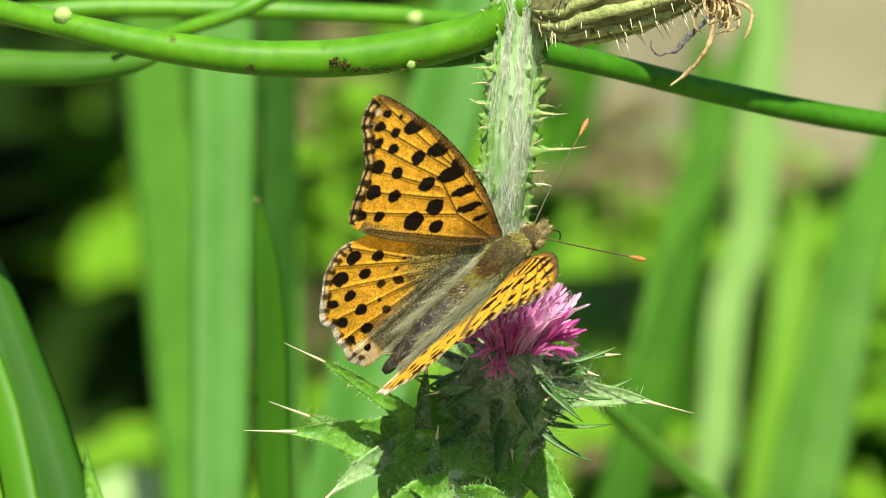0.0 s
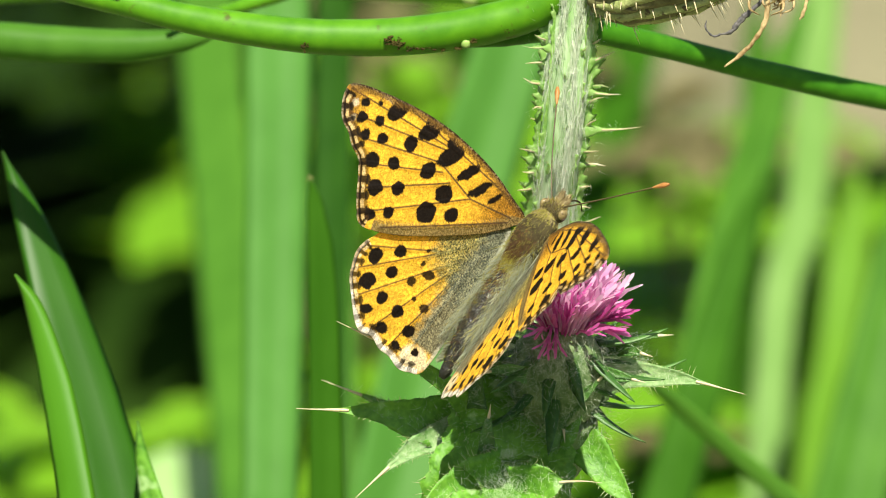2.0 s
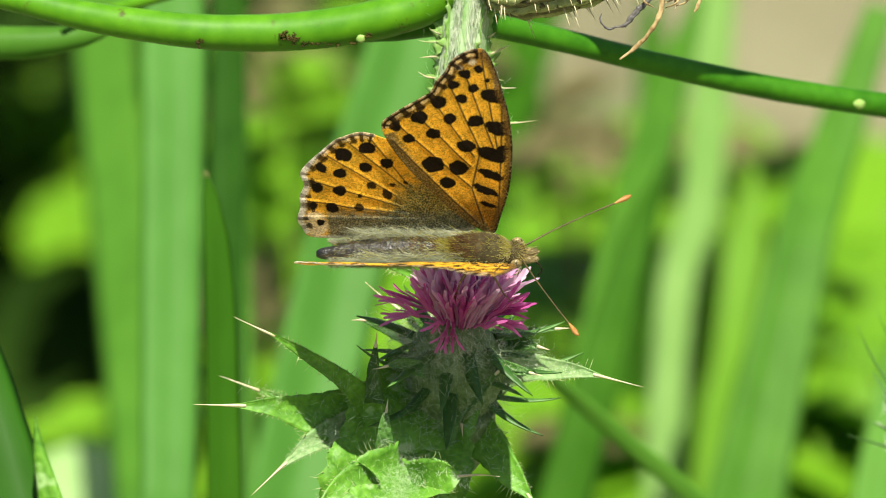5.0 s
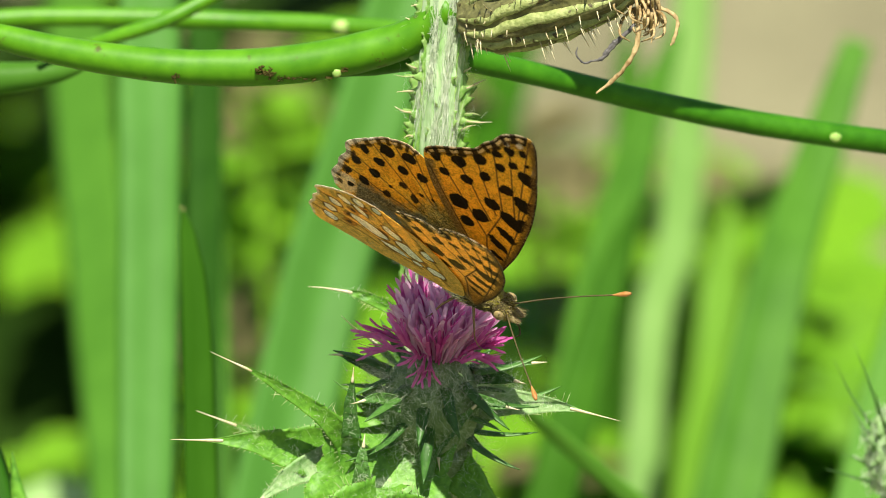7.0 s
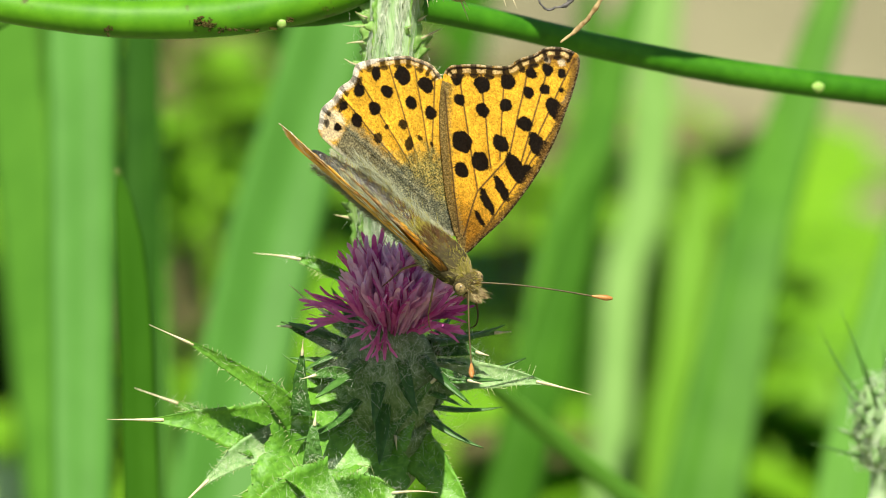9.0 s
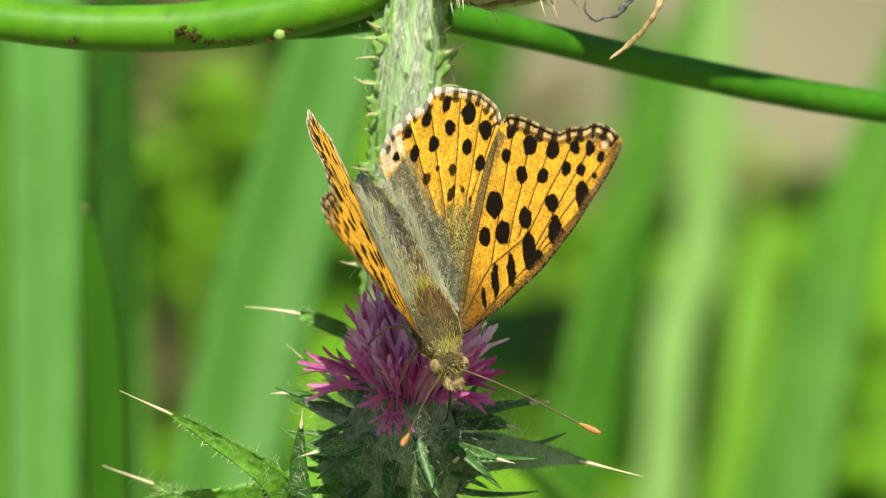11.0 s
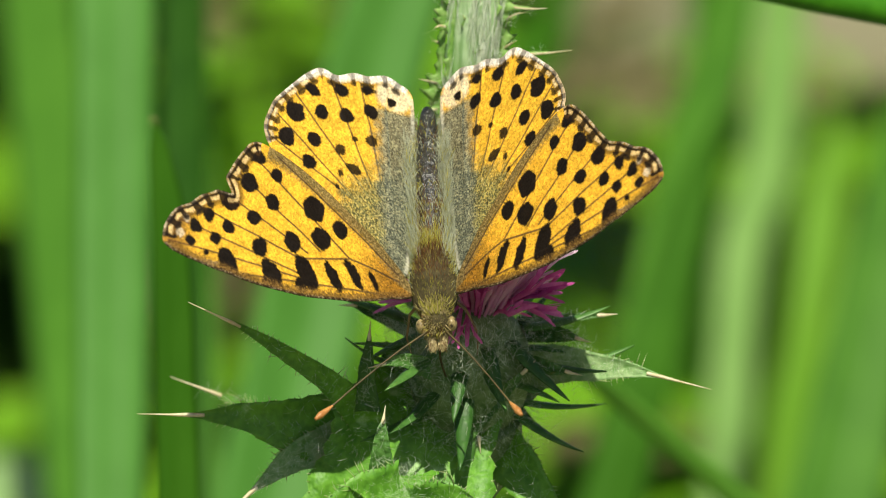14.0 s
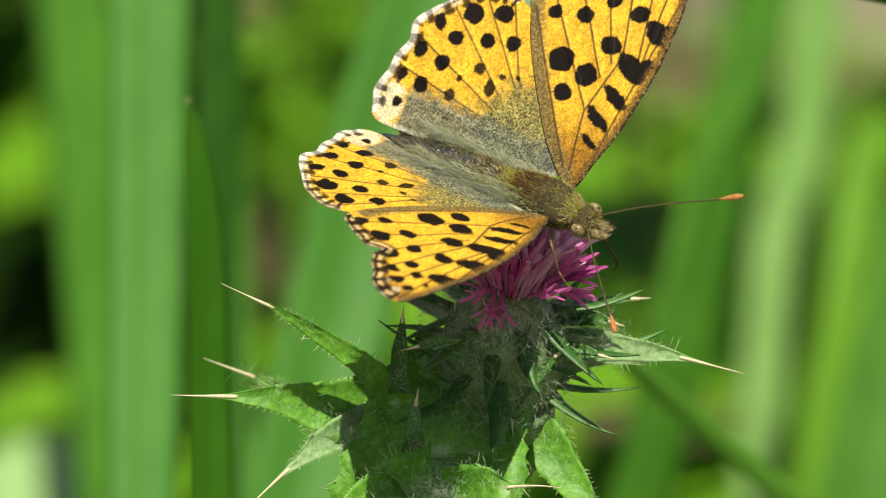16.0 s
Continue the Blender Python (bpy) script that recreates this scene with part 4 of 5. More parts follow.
# florets
def floret_mesh(length, curve, split, mat):
    """A slender floret: a tube that splits into five narrow lobes."""
    bm = bmesh.new()
    k, rings = 5, []
    for i in range(7):
        v = i / 6
        r = 0.00022 + 0.00024 * v ** 2
        c = Vector((curve * length * v * v, 0, length * (1 - split) * v))
        rings.append([bm.verts.new(c + Vector((r * math.cos(2 * math.pi * j / k), r * math.sin(2 * math.pi * j / k), 0))) for j in range(k)])
    for a, b in zip(rings, rings[1:]):
        for j in range(k):
            bm.faces.new((a[j], a[(j + 1) % k], b[(j + 1) % k], b[j]))
    top = rings[-1]
    cc = sum((v.co for v in top), Vector()) / k
    for j in range(k):
        a, b = top[j], top[(j + 1) % k]
        o = ((a.co + b.co) / 2 - cc).normalized()
        g = 0.5 + 0.35 * math.sin(j * 2.4)
        l = length * split
        d1 = cc + Vector((curve * l * 0.6, 0, l * 0.55)) + o * l * 0.10 * (1 + g)
        d2 = cc + Vector((curve * l * 1.3, 0, l * (0.85 + 0.2 * g))) + o * l * 0.24 * (1 + g)
        side = (b.co - a.co) * 0.5
        m1, m2 = bm.verts.new(d1 - side * 1.15), bm.verts.new(d1 + side * 1.15)
        e1, e2, e = bm.verts.new(d1.lerp(d2, 0.82) - side * 0.85), bm.verts.new(d1.lerp(d2, 0.82) + side * 0.85), bm.verts.new(d2)
        bm.faces.new((a, b, m2, m1))
        bm.faces.new((m1, m2, e2, e1))
        bm.faces.new((e1, e2, e))
    me = bpy.data.meshes.new("floret")
    bm.to_mesh(me)
    bm.free()
    for p in me.polygons:
        p.use_smooth = True
    me.materials.append(mat)
    return me


deep = [floret_mesh(L, c, 0.55, PETAL) for L, c in ((0.0088, 0.12), (0.0096, -0.06), (0.0082, 0.25))]
pale = [floret_mesh(L, c, 0.5, PETAL_PALE) for L, c in ((0.0088, 0.06), (0.0080, -0.1))]
FLOWER_AXIS = (AXIS + 0.12 * RIGHT + 0.1 * RISE).normalized()
for k in range(96):
    a = k * 2.39996
    v = math.sqrt((k + 0.5) / 96)
    lean = v ** 1.1 * 0.62 + rng.uniform(-0.14, 0.14)
    out = E1 * math.cos(a) + E2 * math.sin(a)
    d = (FLOWER_AXIS * math.cos(lean) + out * math.sin(lean)).normalized()
    root = HEAD_AT + out * 0.0022 * v + AXIS * 0.0014 + RIGHT * 0.0006
    me = rng.choice(pale) if v < 0.93 and rng.random() < 0.85 else rng.choice(deep)
    m = Matrix.Translation(root - HEAD_AT) @ basis(d, out).to_4x4() @ Matrix.Rotation(rng.uniform(-0.5, 0.5), 4, "Z") @ Matrix.Scale(rng.uniform(0.68, 0.98) - 0.2 * v * v, 4)
    piece("floret", me, head, m)

for k in range(11):
    a = rng.choice((-0.2, 0.15, 0.5, -1.1, -1.5, -1.75, -2.0, 2.9)) + rng.uniform(-0.15, 0.15)
    out = E1 * math.cos(a) + E2 * math.sin(a)
    lean = rng.uniform(1.4, 2.1) if out.dot(AWAY) < 0.2 else rng.uniform(1.2, 1.5)
    d = (AXIS * math.cos(lean) + out * math.sin(lean)).normalized()
    m = Matrix.Translation(out * 0.0022 + AXIS * 0.0024) @ basis(d, out).to_4x4() @ Matrix.Scale(rng.uniform(0.46, 0.6), 4)
    piece("floret", rng.choice(deep), head, m)

for k in range(420):
    a = rng.uniform(0, 2 * math.pi)
    out = E1 * math.cos(a) + E2 * math.sin(a)
    h = rng.uniform(-0.009, 0.0)
    fuzz(HEAD_AT + AXIS * h + out * 0.0046, out * 0.7 + AXIS * rng.uniform(-0.6, 0.6), 3, 0.0011, 0.9, 0.0004)

for x, y, d, n, wide in ((885, 672, -5, 90, 0.0012), (845, 650, -3, 80, 0.0011), (930, 665, -3, 80, 0.0011), (985, 672, 3, 200, 0.0011), (955, 640, 4, 160, 0.0009), (1030, 690, 3, 160, 0.0010), (805, 640, 5, 220, 0.0011), (830, 690, 1, 160, 0.0010), (800, 930, -9, 160, 0.0016), (770, 980, -10, 160, 0.0016)):
    fuzz(at(x, y, d) - AWAY * 0.001, RISE * 0.5 - AWAY * 0.4, n, 0.0012, 0.9, wide)

# withered head hanging on the stem
wd = [at(950, 18, 3), at(1010, 14, 2), at(1100, -8, 0), at(1200, -36, -2), at(1262, -52, -3)]
bm = bmesh.new()
tube(bm, wd, [0.0019, 0.0033, 0.0036, 0.003, 0.0018], 40, 36, RISE, 0.06, ribs=9)
husk = part("withered_head", bm, HUSK, thistle, "withered ribbed olive-brown seed head")
cent = glide(wd, 40)
for k in range(11):
    a = 2 * math.pi * k / 11
    line = []
    for i in range(1, 39, 4):
        ax = (cent[i + 1] - cent[i - 1]).normalized()
        r = float(np.interp(i / 40, [0, 0.25, 0.5, 0.75, 1], [0.0017, 0.0031, 0.0034, 0.0028, 0.0016]))
        tw = a + 0.12 * math.sin(i * 0.2 + k)
        line.append(cent[i] + r * (ax.cross(RISE).normalized() * math.cos(tw) + ax.cross(ax.cross(RISE)).normalized() * math.sin(tw)))
    bm = bmesh.new()
    tube(bm, line, (0.0003, 0.00055, 0.0006, 0.0005, 0.0002), 40, 8, AWAY, 0.5)
    part("dry_bract", bm, HUSK_RIB, husk)
for k in range(150):
    i = rng.randrange(2, 36)
    ax = (cent[i + 1] - cent[i - 1]).normalized()
    a = rng.uniform(0, 2 * math.pi)
    o = (ax.cross(RISE).normalized() * math.cos(a) + ax.cross(ax.cross(RISE)).normalized() * math.sin(a))
    r = float(np.interp(i / 40, [0, 0.25, 0.5, 0.75, 1], [0.0019, 0.0033, 0.0036, 0.003, 0.0018]))
    bm = bmesh.new()
    needle(bm, cent[i] + o * r * 0.95, cent[i] + o * (r + rng.uniform(0.0008, 0.0022)) + ax * 0.0005, 0.00009, sides=5, n=3)
    part("spine", bm, SPINE, husk)
for k in range(34):
    a = at(1255 + rng.uniform(-20, 25), -38 + rng.uniform(-30, 40), -3)
    bm = bmesh.new()
    L = rng.uniform(25, 75)
    x0, y0 = 1265 + rng.uniform(-20, 30), -20 + rng.uniform(-25, 25)
    sx = rng.uniform(-1, 1)
    q = [at(x0, y0, -3), at(x0 + sx * L * 0.5, y0 + L * 0.35, -3 + rng.uniform(-2, 2)), at(x0 + sx * L * 0.6, y0 + L * 0.8, -3 + rng.uniform(-2, 2)), at(x0 + sx * L * 0.2, y0 + L, -3)]
    tube(bm, q, [0.00012, 0.00017, 0.00012, 0.00005], 18, 6, AWAY, 0.5, 0.45)
    part("dried_floret", bm, DRY, husk)
for pts, mat, r in (([(1262, 20), (1258, 70), (1238, 105), (1215, 130), (1186, 152)], DRY, 0.00036),
                    ([(1256, 30), (1225, 60), (1200, 88), (1180, 95)], DRY_DARK, 0.0003),
                    ([(1230, 55), (1212, 70), (1195, 95)], DRY_DARK, 0.0004),
                    ([(1180, 94), (1165, 98), (1152, 84), (1154, 70)], DRY_DARK, 0.00016),
                    ([(1300, 0), (1330, 20), (1325, 55), (1318, 68)], DRY, 0.0003)):
    bm = bmesh.new()
    tube(bm, [at(x, y, -3) for x, y in pts], [r * 0.55, r * 0.75, r * 0.5, r * 0.6, r * 0.2], 34, 7, AWAY, 0.7, 0.5)
    part("dried_floret", bm, mat, husk)

bm = bmesh.new()
strands(bm, wool, 0.000009)
fleece = part("wool", bm, WOOL, thistle, "fine white cobwebby hairs")
fleece["kind"] = "stuff"
bm = bmesh.new()
strands(bm, floss, 0.000028)
part("floss", bm, WOOL, stem, "long white woolly fibres")["kind"] = "stuff"


# ---- a second thistle bud at the side ----
def bud():
    c = at(1716, 795, 44)
    root = thing("thistle_bud", "white woolly thistle bud with long green spines on a thin stem", "thistle bud", origin=c)
    bm = bmesh.new()
    ball(bm, c, (0.0024, 0.0024, 0.0042), None, 20, 14)
    tube(bm, (c, at(1704, 900, 45), at(1677, 1000, 46), at(1652, 1120, 47)), (0.0016, 0.0010, 0.0013, 0.0014), 24, 10)
    tube(bm, (at(1652, 1120, 47), Vector((0.036, 0.03, 0.2)), Vector((0.03, 0.03, -0.01))), (0.0014, 0.0018), 10, 10, Vector((0, -1, 0)))
    cup = part("cup", bm, STEM, root)
    tufts = []
    for k in range(46):
        v = (k + 0.5) / 46
        a, e = k * 2.39996, -0.9 + 2.2 * v
        o = Vector((math.cos(a) * math.cos(e), math.sin(a) * math.cos(e), math.sin(e)))
        s = c + Vector((o.x * 0.0024, o.y * 0.0024, o.z * 0.0042))
        bm = bmesh.new()
        d = (o * 0.35 + Vector((0, 0, 1))).normalized()
        tube(bm, (s - d * 0.0009, s, s + d * 0.0010), (0.0003, 0.00075, 0.0002), 8, 8, o.cross(d) if abs(o.dot(d)) < 0.99 else Vector((1, 0, 0)), 0.25, 0.7)
        scale = part("woolly_scale", bm, DOWNY, cup, "white woolly scale")
        for _ in range(40):
            q = s + o * 0.0004 + Vector([rng.gauss(0, 0.0005) for _ in range(3)])
            tufts.append((q, q + Vector([rng.gauss(0, 0.0006) for _ in range(3)]), Vector((0, 0, 0))))
        if k % 2 == 0:
            bm = bmesh.new()
            out = (o + Vector((0, 0, 0.9))).normalized()
            needle(bm, s + out * 0.0003, s + out * rng.uniform(0.004, 0.0085), 0.00018, Vector((rng.uniform(-0.0004, 0.0004), 0, 0)), sides=6, n=6)
            part("spine", bm, BRACT, scale, "long dark green spine")
    bm = bmesh.new()
    strands(bm, tufts, 0.00003)
    part("wool", bm, WOOL, cup, "white cobwebby wool")["kind"] = "stuff"


bud()


# ---- the butterfly ----
FORE_EDGE = [(0.4, -0.2), (1.1, 2.0), (1.9, 5.1), (2.3, 8.3), (2.4, 11.4), (2.1, 14.7), (1.4, 18.0), (0.7, 20.4), (0.1, 21.6), (-0.6, 21.9), (-2.0, 21.4), (-3.2, 20.4),
             (-3.8, 19.2), (-4.6, 18.1), (-5.2, 16.8), (-6.4, 15.8), (-7.7, 14.9), (-8.9, 13.9), (-9.8, 12.9), (-9.7, 11.7), (-8.6, 9.3), (-6.9, 6.8), (-4.9, 4.2), (-3.1, 2.1), (-1.1, 0.4)]
HIND_EDGE = [(-1.4, 0.2), (-5.9, -0.5), (-10.5, -1.0), (-15.5, -1.3), (-17.2, -1.1), (-17.7, -0.2), (-18.1, 1.0), (-17.7, 2.6), (-17.7, 3.8), (-17.2, 5.2), (-17.5, 6.5), (-16.9, 7.6),
             (-15.9, 8.7), (-14.8, 9.8), (-13.9, 10.6), (-12.6, 11.2), (-11.6, 11.5), (-10.5, 11.4), (-9.6, 11.0), (-7.6, 10.2), (-5.2, 8.9), (-2.6, 6.2), (-1.0, 2.7)]
# spots: along the body, outward, half length, half width, slant in degrees
FORE_INNER = [(-5.1, 8.2, 1.05, 0.95, 20), (-3.8, 6.0, 0.72, 0.62, 0), (-2.7, 7.9, 0.9, 0.82, 0), (-1.9, 10.65, 0.85, 0.7, 0), (-0.95, 13.6, 0.8, 0.62, 20),
              (1.5, 10.3, 0.6, 0.5, -25), (1.75, 13.3, 0.55, 0.5, 0), (1.3, 16.9, 0.6, 0.6, 0), (0.45, 9.7, 1.5, 0.8, -25), (1.0, 12.8, 1.2, 0.72, -25), (0.7, 16.6, 1.15, 0.8, -15), (-0.2, 5.25, 1.3, 0.42, -25), (0.35, 7.2, 1.35, 0.5, -25), (-0.1, 3.5, 0.9, 0.24, -25)]
FORE_OUTER = [(-8.6, 12.5, 0.58, 0.52, 0), (-6.3, 13.8, 0.78, 0.74, 0), (-4.4, 15.6, 0.7, 0.66, 0), (-3.0, 17.75, 0.55, 0.5, 0), (-1.95, 19.0, 0.55, 0.5, 0), (-0.6, 19.6, 0.42, 0.4, 0),
              (0.2, 18.4, 0.26, 0.24, 0), (-7.3, 11.2, 0.56, 0.54, 0), (-5.0, 11.9, 0.66, 0.62, 0), (-3.4, 13.75, 0.58, 0.56, 0), (-2.25, 16.15, 0.52, 0.5, 0), (-1.1, 17.4, 0.48, 0.44, 0)]
HIND_OUTER = [(-11.0, 9.7, 0.78, 0.7, 0), (-13.3, 8.85, 0.85, 0.78, 0), (-15.5, 7.35, 0.48, 0.66, 40), (-15.95, 4.95, 0.5, 0.72, 0), (-16.5, 2.6, 0.34, 0.66, 0), (-9.2, 7.95, 0.6, 0.58, 0),
              (-11.25, 7.4, 0.6, 0.55, 0), (-13.7, 6.7, 0.6, 0.55, 0), (-13.9, 4.6, 0.62, 0.62, 0), (-14.7, 2.5, 0.62, 0.6, 0), (-15.9, 0.6, 0.36, 0.32, 0)]
HIND_INNER = [(-10.85, 5.3, 0.46, 0.44, 0), (-11.95, 4.05, 0.28, 0.26, 0), (-12.15, 2.55, 0.36, 0.48, 0), (-8.9, 5.35, 0.28, 0.26, 0), (-7.6, 5.8, 0.24, 0.22, 0), (-9.4, 4.2, 0.42, 0.66, 20)]
SILVER = [(-4.0, 2.4, 0.95, 0.6, 0), (-7.0, 3.9, 1.6, 0.85, -25), (-11.4, 4.2, 2.1, 0.9, -12), (-8.6, 2.3, 1.5, 0.45, -5), (-6.0, 2.0, 0.5, 0.3, 0), (-8.9, 6.3, 1.2, 0.55, -40), (-12.4, 7.4, 1.0, 0.5, -40),
          (-15.6, 1.1, 0.75, 0.6, 0), (-15.7, 3.3, 0.7, 0.6, 0), (-15.2, 5.5, 0.75, 0.6, -25), (-14.2, 7.8, 0.75, 0.55, -40), (-12.6, 9.6, 0.75, 0.5, -60), (-10.6, 10.2, 0.6, 0.45, -70), (-5.0, 5.6, 0.8, 0.5, -40)]
RUST = [(-13.6, 2.2, 0.55, 0.5, 0), (-13.7, 4.2, 0.5, 0.5, 0), (-13.2, 6.2, 0.5, 0.5, 0), (-11.8, 8.4, 0.5, 0.5, 0), (-9.9, 4.9, 0.5, 0.5, 0), (-5.4, 3.2, 0.4, 0.5, 0)]
FORE_VEINS = [((0.9, 2.0), (1.3, 9.5)), ((1.3, 9.5), (1.6, 17.0)), ((1.0, 10.5), (-0.4, 21.5)), ((0.6, 10.6), (-2.4, 20.8)), ((-0.6, 10.2), (-3.8, 18.9)), ((-1.2, 9.4), (-5.4, 16.5)), ((-1.6, 8.2), (-7.2, 14.9)), ((-1.5, 5.5), (-9.0, 13.5)),
              ((-0.5, 1.0), (-1.5, 5.5)), ((-1.5, 5.5), (-0.6, 10.2)), ((-1.0, 1.0), (-8.9, 10.9))]
HIND_VEINS = [((-2.5, 1.0), (-6.5, 4.0)), ((-6.5, 4.0), (-10.8, 11.2)), ((-6.5, 4.0), (-13.2, 10.8)), ((-7.4, 3.2), (-15.4, 9.2)), ((-7.8, 2.6), (-17.2, 6.0)), ((-7.6, 1.8), (-17.4, 3.3)), ((-5.5, 1.2), (-17.7, 1.2)), ((-3.0, 2.5), (-6.5, 8.4))]
HINGE = (-2.5, -0.3)
ROOT_Y, ROOT_Z = 1.6, 0.6


def closed(pts, per=10):
    p = np.array(pts)
    n, out = len(p), []
    for i in range(n):
        a, b, c, d = p[i - 1], p[i], p[(i + 1) % n], p[(i + 2) % n]
        for k in range(per):
            u = k / per
            out.append(0.5 * (2 * b + (c - a) * u + (2 * a - 5 * b + 4 * c - d) * u * u + (3 * b - a - 3 * c + d) * u ** 3))
    return np.array(out)


def edge_gap(q, poly):
    """Distance from each point to the outline, and how far round the outline that is (0 to 1)."""
    a, b = poly, np.roll(poly, -1, 0)
    ab = b - a
    best, where, near = np.full(len(q), 1e9), np.zeros(len(q)), np.zeros((len(q), 2))
    for i in range(len(a)):
        t = np.clip(((q - a[i]) @ ab[i]) / (ab[i] @ ab[i] + 1e-12), 0, 1)
        c = a[i] + t[:, None] * ab[i]
        d = np.hypot(*(q - c).T)
        m = d < best
        best[m], where[m], near[m] = d[m], i / len(a), c[m]
    return best, where, near


def inside(q, poly):
    x, y = q.T
    r = np.zeros(len(q), bool)
    for (x0, y0), (x1, y1) in zip(poly, np.roll(poly, -1, 0)):
        m = (y0 > y) != (y1 > y)
        r ^= m & (x < (x1 - x0) * (y - y0) / (y1 - y0 + 1e-12) + x0)
    return r


def ripple(q, scale, seed):
    return np.array([noise.noise(Vector((x * scale, y * scale, seed))) for x, y in q])


def step(v, lo, hi):
    u = np.clip((v - lo) / (hi - lo), 0, 1)
    return u * u * (3 - 2 * u)


def cover(col, tint, m):
    return col * (1 - m[:, None]) + np.array(tint) * m[:, None]


def blots(q, rag, spots, grow=0.0, soft=0.055):
    m = np.zeros(len(q))
    for x, y, a, b, s in spots:
        c, sn = math.cos(radians(s)), math.sin(radians(s))
        u, v = (q[:, 0] - x) * c + (q[:, 1] - y) * sn, -(q[:, 0] - x) * sn + (q[:, 1] - y) * c
        e = (np.hypot(u / (a + grow), v / (b + grow)) - 1) * min(a, b)
        m = np.maximum(m, 1 - step(e + rag * 0.15, -soft, soft))
    return m


def lines(q, segs, width):
    m = np.zeros(len(q))
    for (ax, ay), (bx, by) in segs:
        d = np.array([bx - ax, by - ay])
        t = np.clip(((q - (ax, ay)) @ d) / (d @ d), 0, 1)
        g = np.hypot(*(q - np.array((ax, ay)) - t[:, None] * d).T)
        m = np.maximum(m, 1 - step(g, width * 0.4, width))
    return m


ORANGE, BLACK, CREAM = (0.9, 0.52, 0.045), (0.014, 0.010, 0.007), (0.72, 0.64, 0.46)


def fore_pattern(q, gap, where, under):
    n = len(FORE_EDGE)
    rag, fine = ripple(q, 1.6, 3.1), ripple(q, 9.0, 7.7)
    col = np.tile(np.array(ORANGE if not under else (0.92, 0.55, 0.12)), (len(q), 1))
    col *= (1 + 0.08 * rag)[:, None]
    rear, outer, costa = where > 19 / n, (where > 9 / n) & (where <= 18.6 / n), where < 8.5 / n
    base = 1 - step(np.hypot(q[:, 0] * 1.3, q[:, 1]) + 0.9 * fine, 2.0, 6.5)
    spark = ripple(q, 11.0, 31.7)
    col = cover(col, (0.42, 0.19, 0.022), base * 0.85)
    col = cover(col, (0.1, 0.06, 0.018), base * step(spark, 0.0, 0.35) * 0.75)
    edge = (rear & (q[:, 1] < 12.2)) * (1 - step(gap + 0.5 * fine, 0.6, 1.5))
    col = cover(col, (0.09, 0.075, 0.03), edge * 0.9)
    col = cover(col, (0.42, 0.3, 0.11), edge * step(spark, -0.2, 0.3) * 0.85)
    col = cover(col, (0.1, 0.06, 0.03), lines(q, FORE_VEINS, 0.12) * 0.9)
    apex = step(q[:, 1] - 0.35 * q[:, 0] + 0.6 * rag + 1.1 * fine, 19.3, 20.8)
    col = cover(col, (0.16, 0.07, 0.025) if not under else (0.6, 0.42, 0.2), apex * 0.7)
    col = cover(col, CREAM, blots(q, fine, [(-2.5, 19.7, 0.35, 0.3, 0), (-1.2, 20.4, 0.4, 0.35, 0), (1.0, 18.3, 0.25, 0.9, 0)]) * 0.7)
    col = cover(col, BLACK, blots(q, rag + 0.5 * fine, FORE_INNER + FORE_OUTER, 0.03) * (1 if not under else 0.85))
    teeth = 0.5 + 0.5 * np.sin(where * n * 6.283 + 0.6)
    gap2 = gap + 0.10 * rag + 0.07 * fine
    col = cover(col, (0.1, 0.05, 0.015), outer * (1 - step(gap2, 0.85, 1.25)) * 0.75)
    col = cover(col, BLACK, outer * step(gap2, 0.78, 0.86) * (1 - step(gap2, 0.9 + 0.3 * teeth, 1.0 + 0.3 * teeth)) * step(teeth, 0.15, 0.5) * 0.9)
    col = cover(col, BLACK, outer * step(teeth, 0.5, 0.75) * (1 - step(gap2, 0.9, 1.1)) * 0.85)
    col = cover(col, (0.82, 0.6, 0.26), outer * step(gap2, 0.36, 0.42) * (1 - step(gap2, 0.66, 0.74)) * (1 - step(teeth, 0.4, 0.65)) * 0.95)
    col = cover(col, BLACK, outer * step(gap, 0.16, 0.22) * (1 - step(gap2, 0.34, 0.42)) * 0.9)
    col = cover(col, (0.75, 0.66, 0.46), outer * (1 - step(gap, 0.12, 0.2)) * (fine > -0.2) * (1 - 0.8 * step(teeth, 0.6, 0.8)) * 0.55)
    rib = costa * (1 - step(gap + 0.4 * fine, 0.4, 0.9))
    col = cover(col, (0.12, 0.06, 0.016), rib * 0.9)
    col = cover(col, (0.42, 0.25, 0.06), rib * step(spark, -0.1, 0.35) * 0.8)
    col = cover(col, (0.03, 0.02, 0.012), costa * (1 - step(gap + 0.1 * fine, 0.12, 0.24)) * 0.9)
    col = cover(col, (0.45, 0.36, 0.2), costa * (fine > 0.25) * (1 - step(gap, 0.1, 0.3)) * 0.6)
    return col


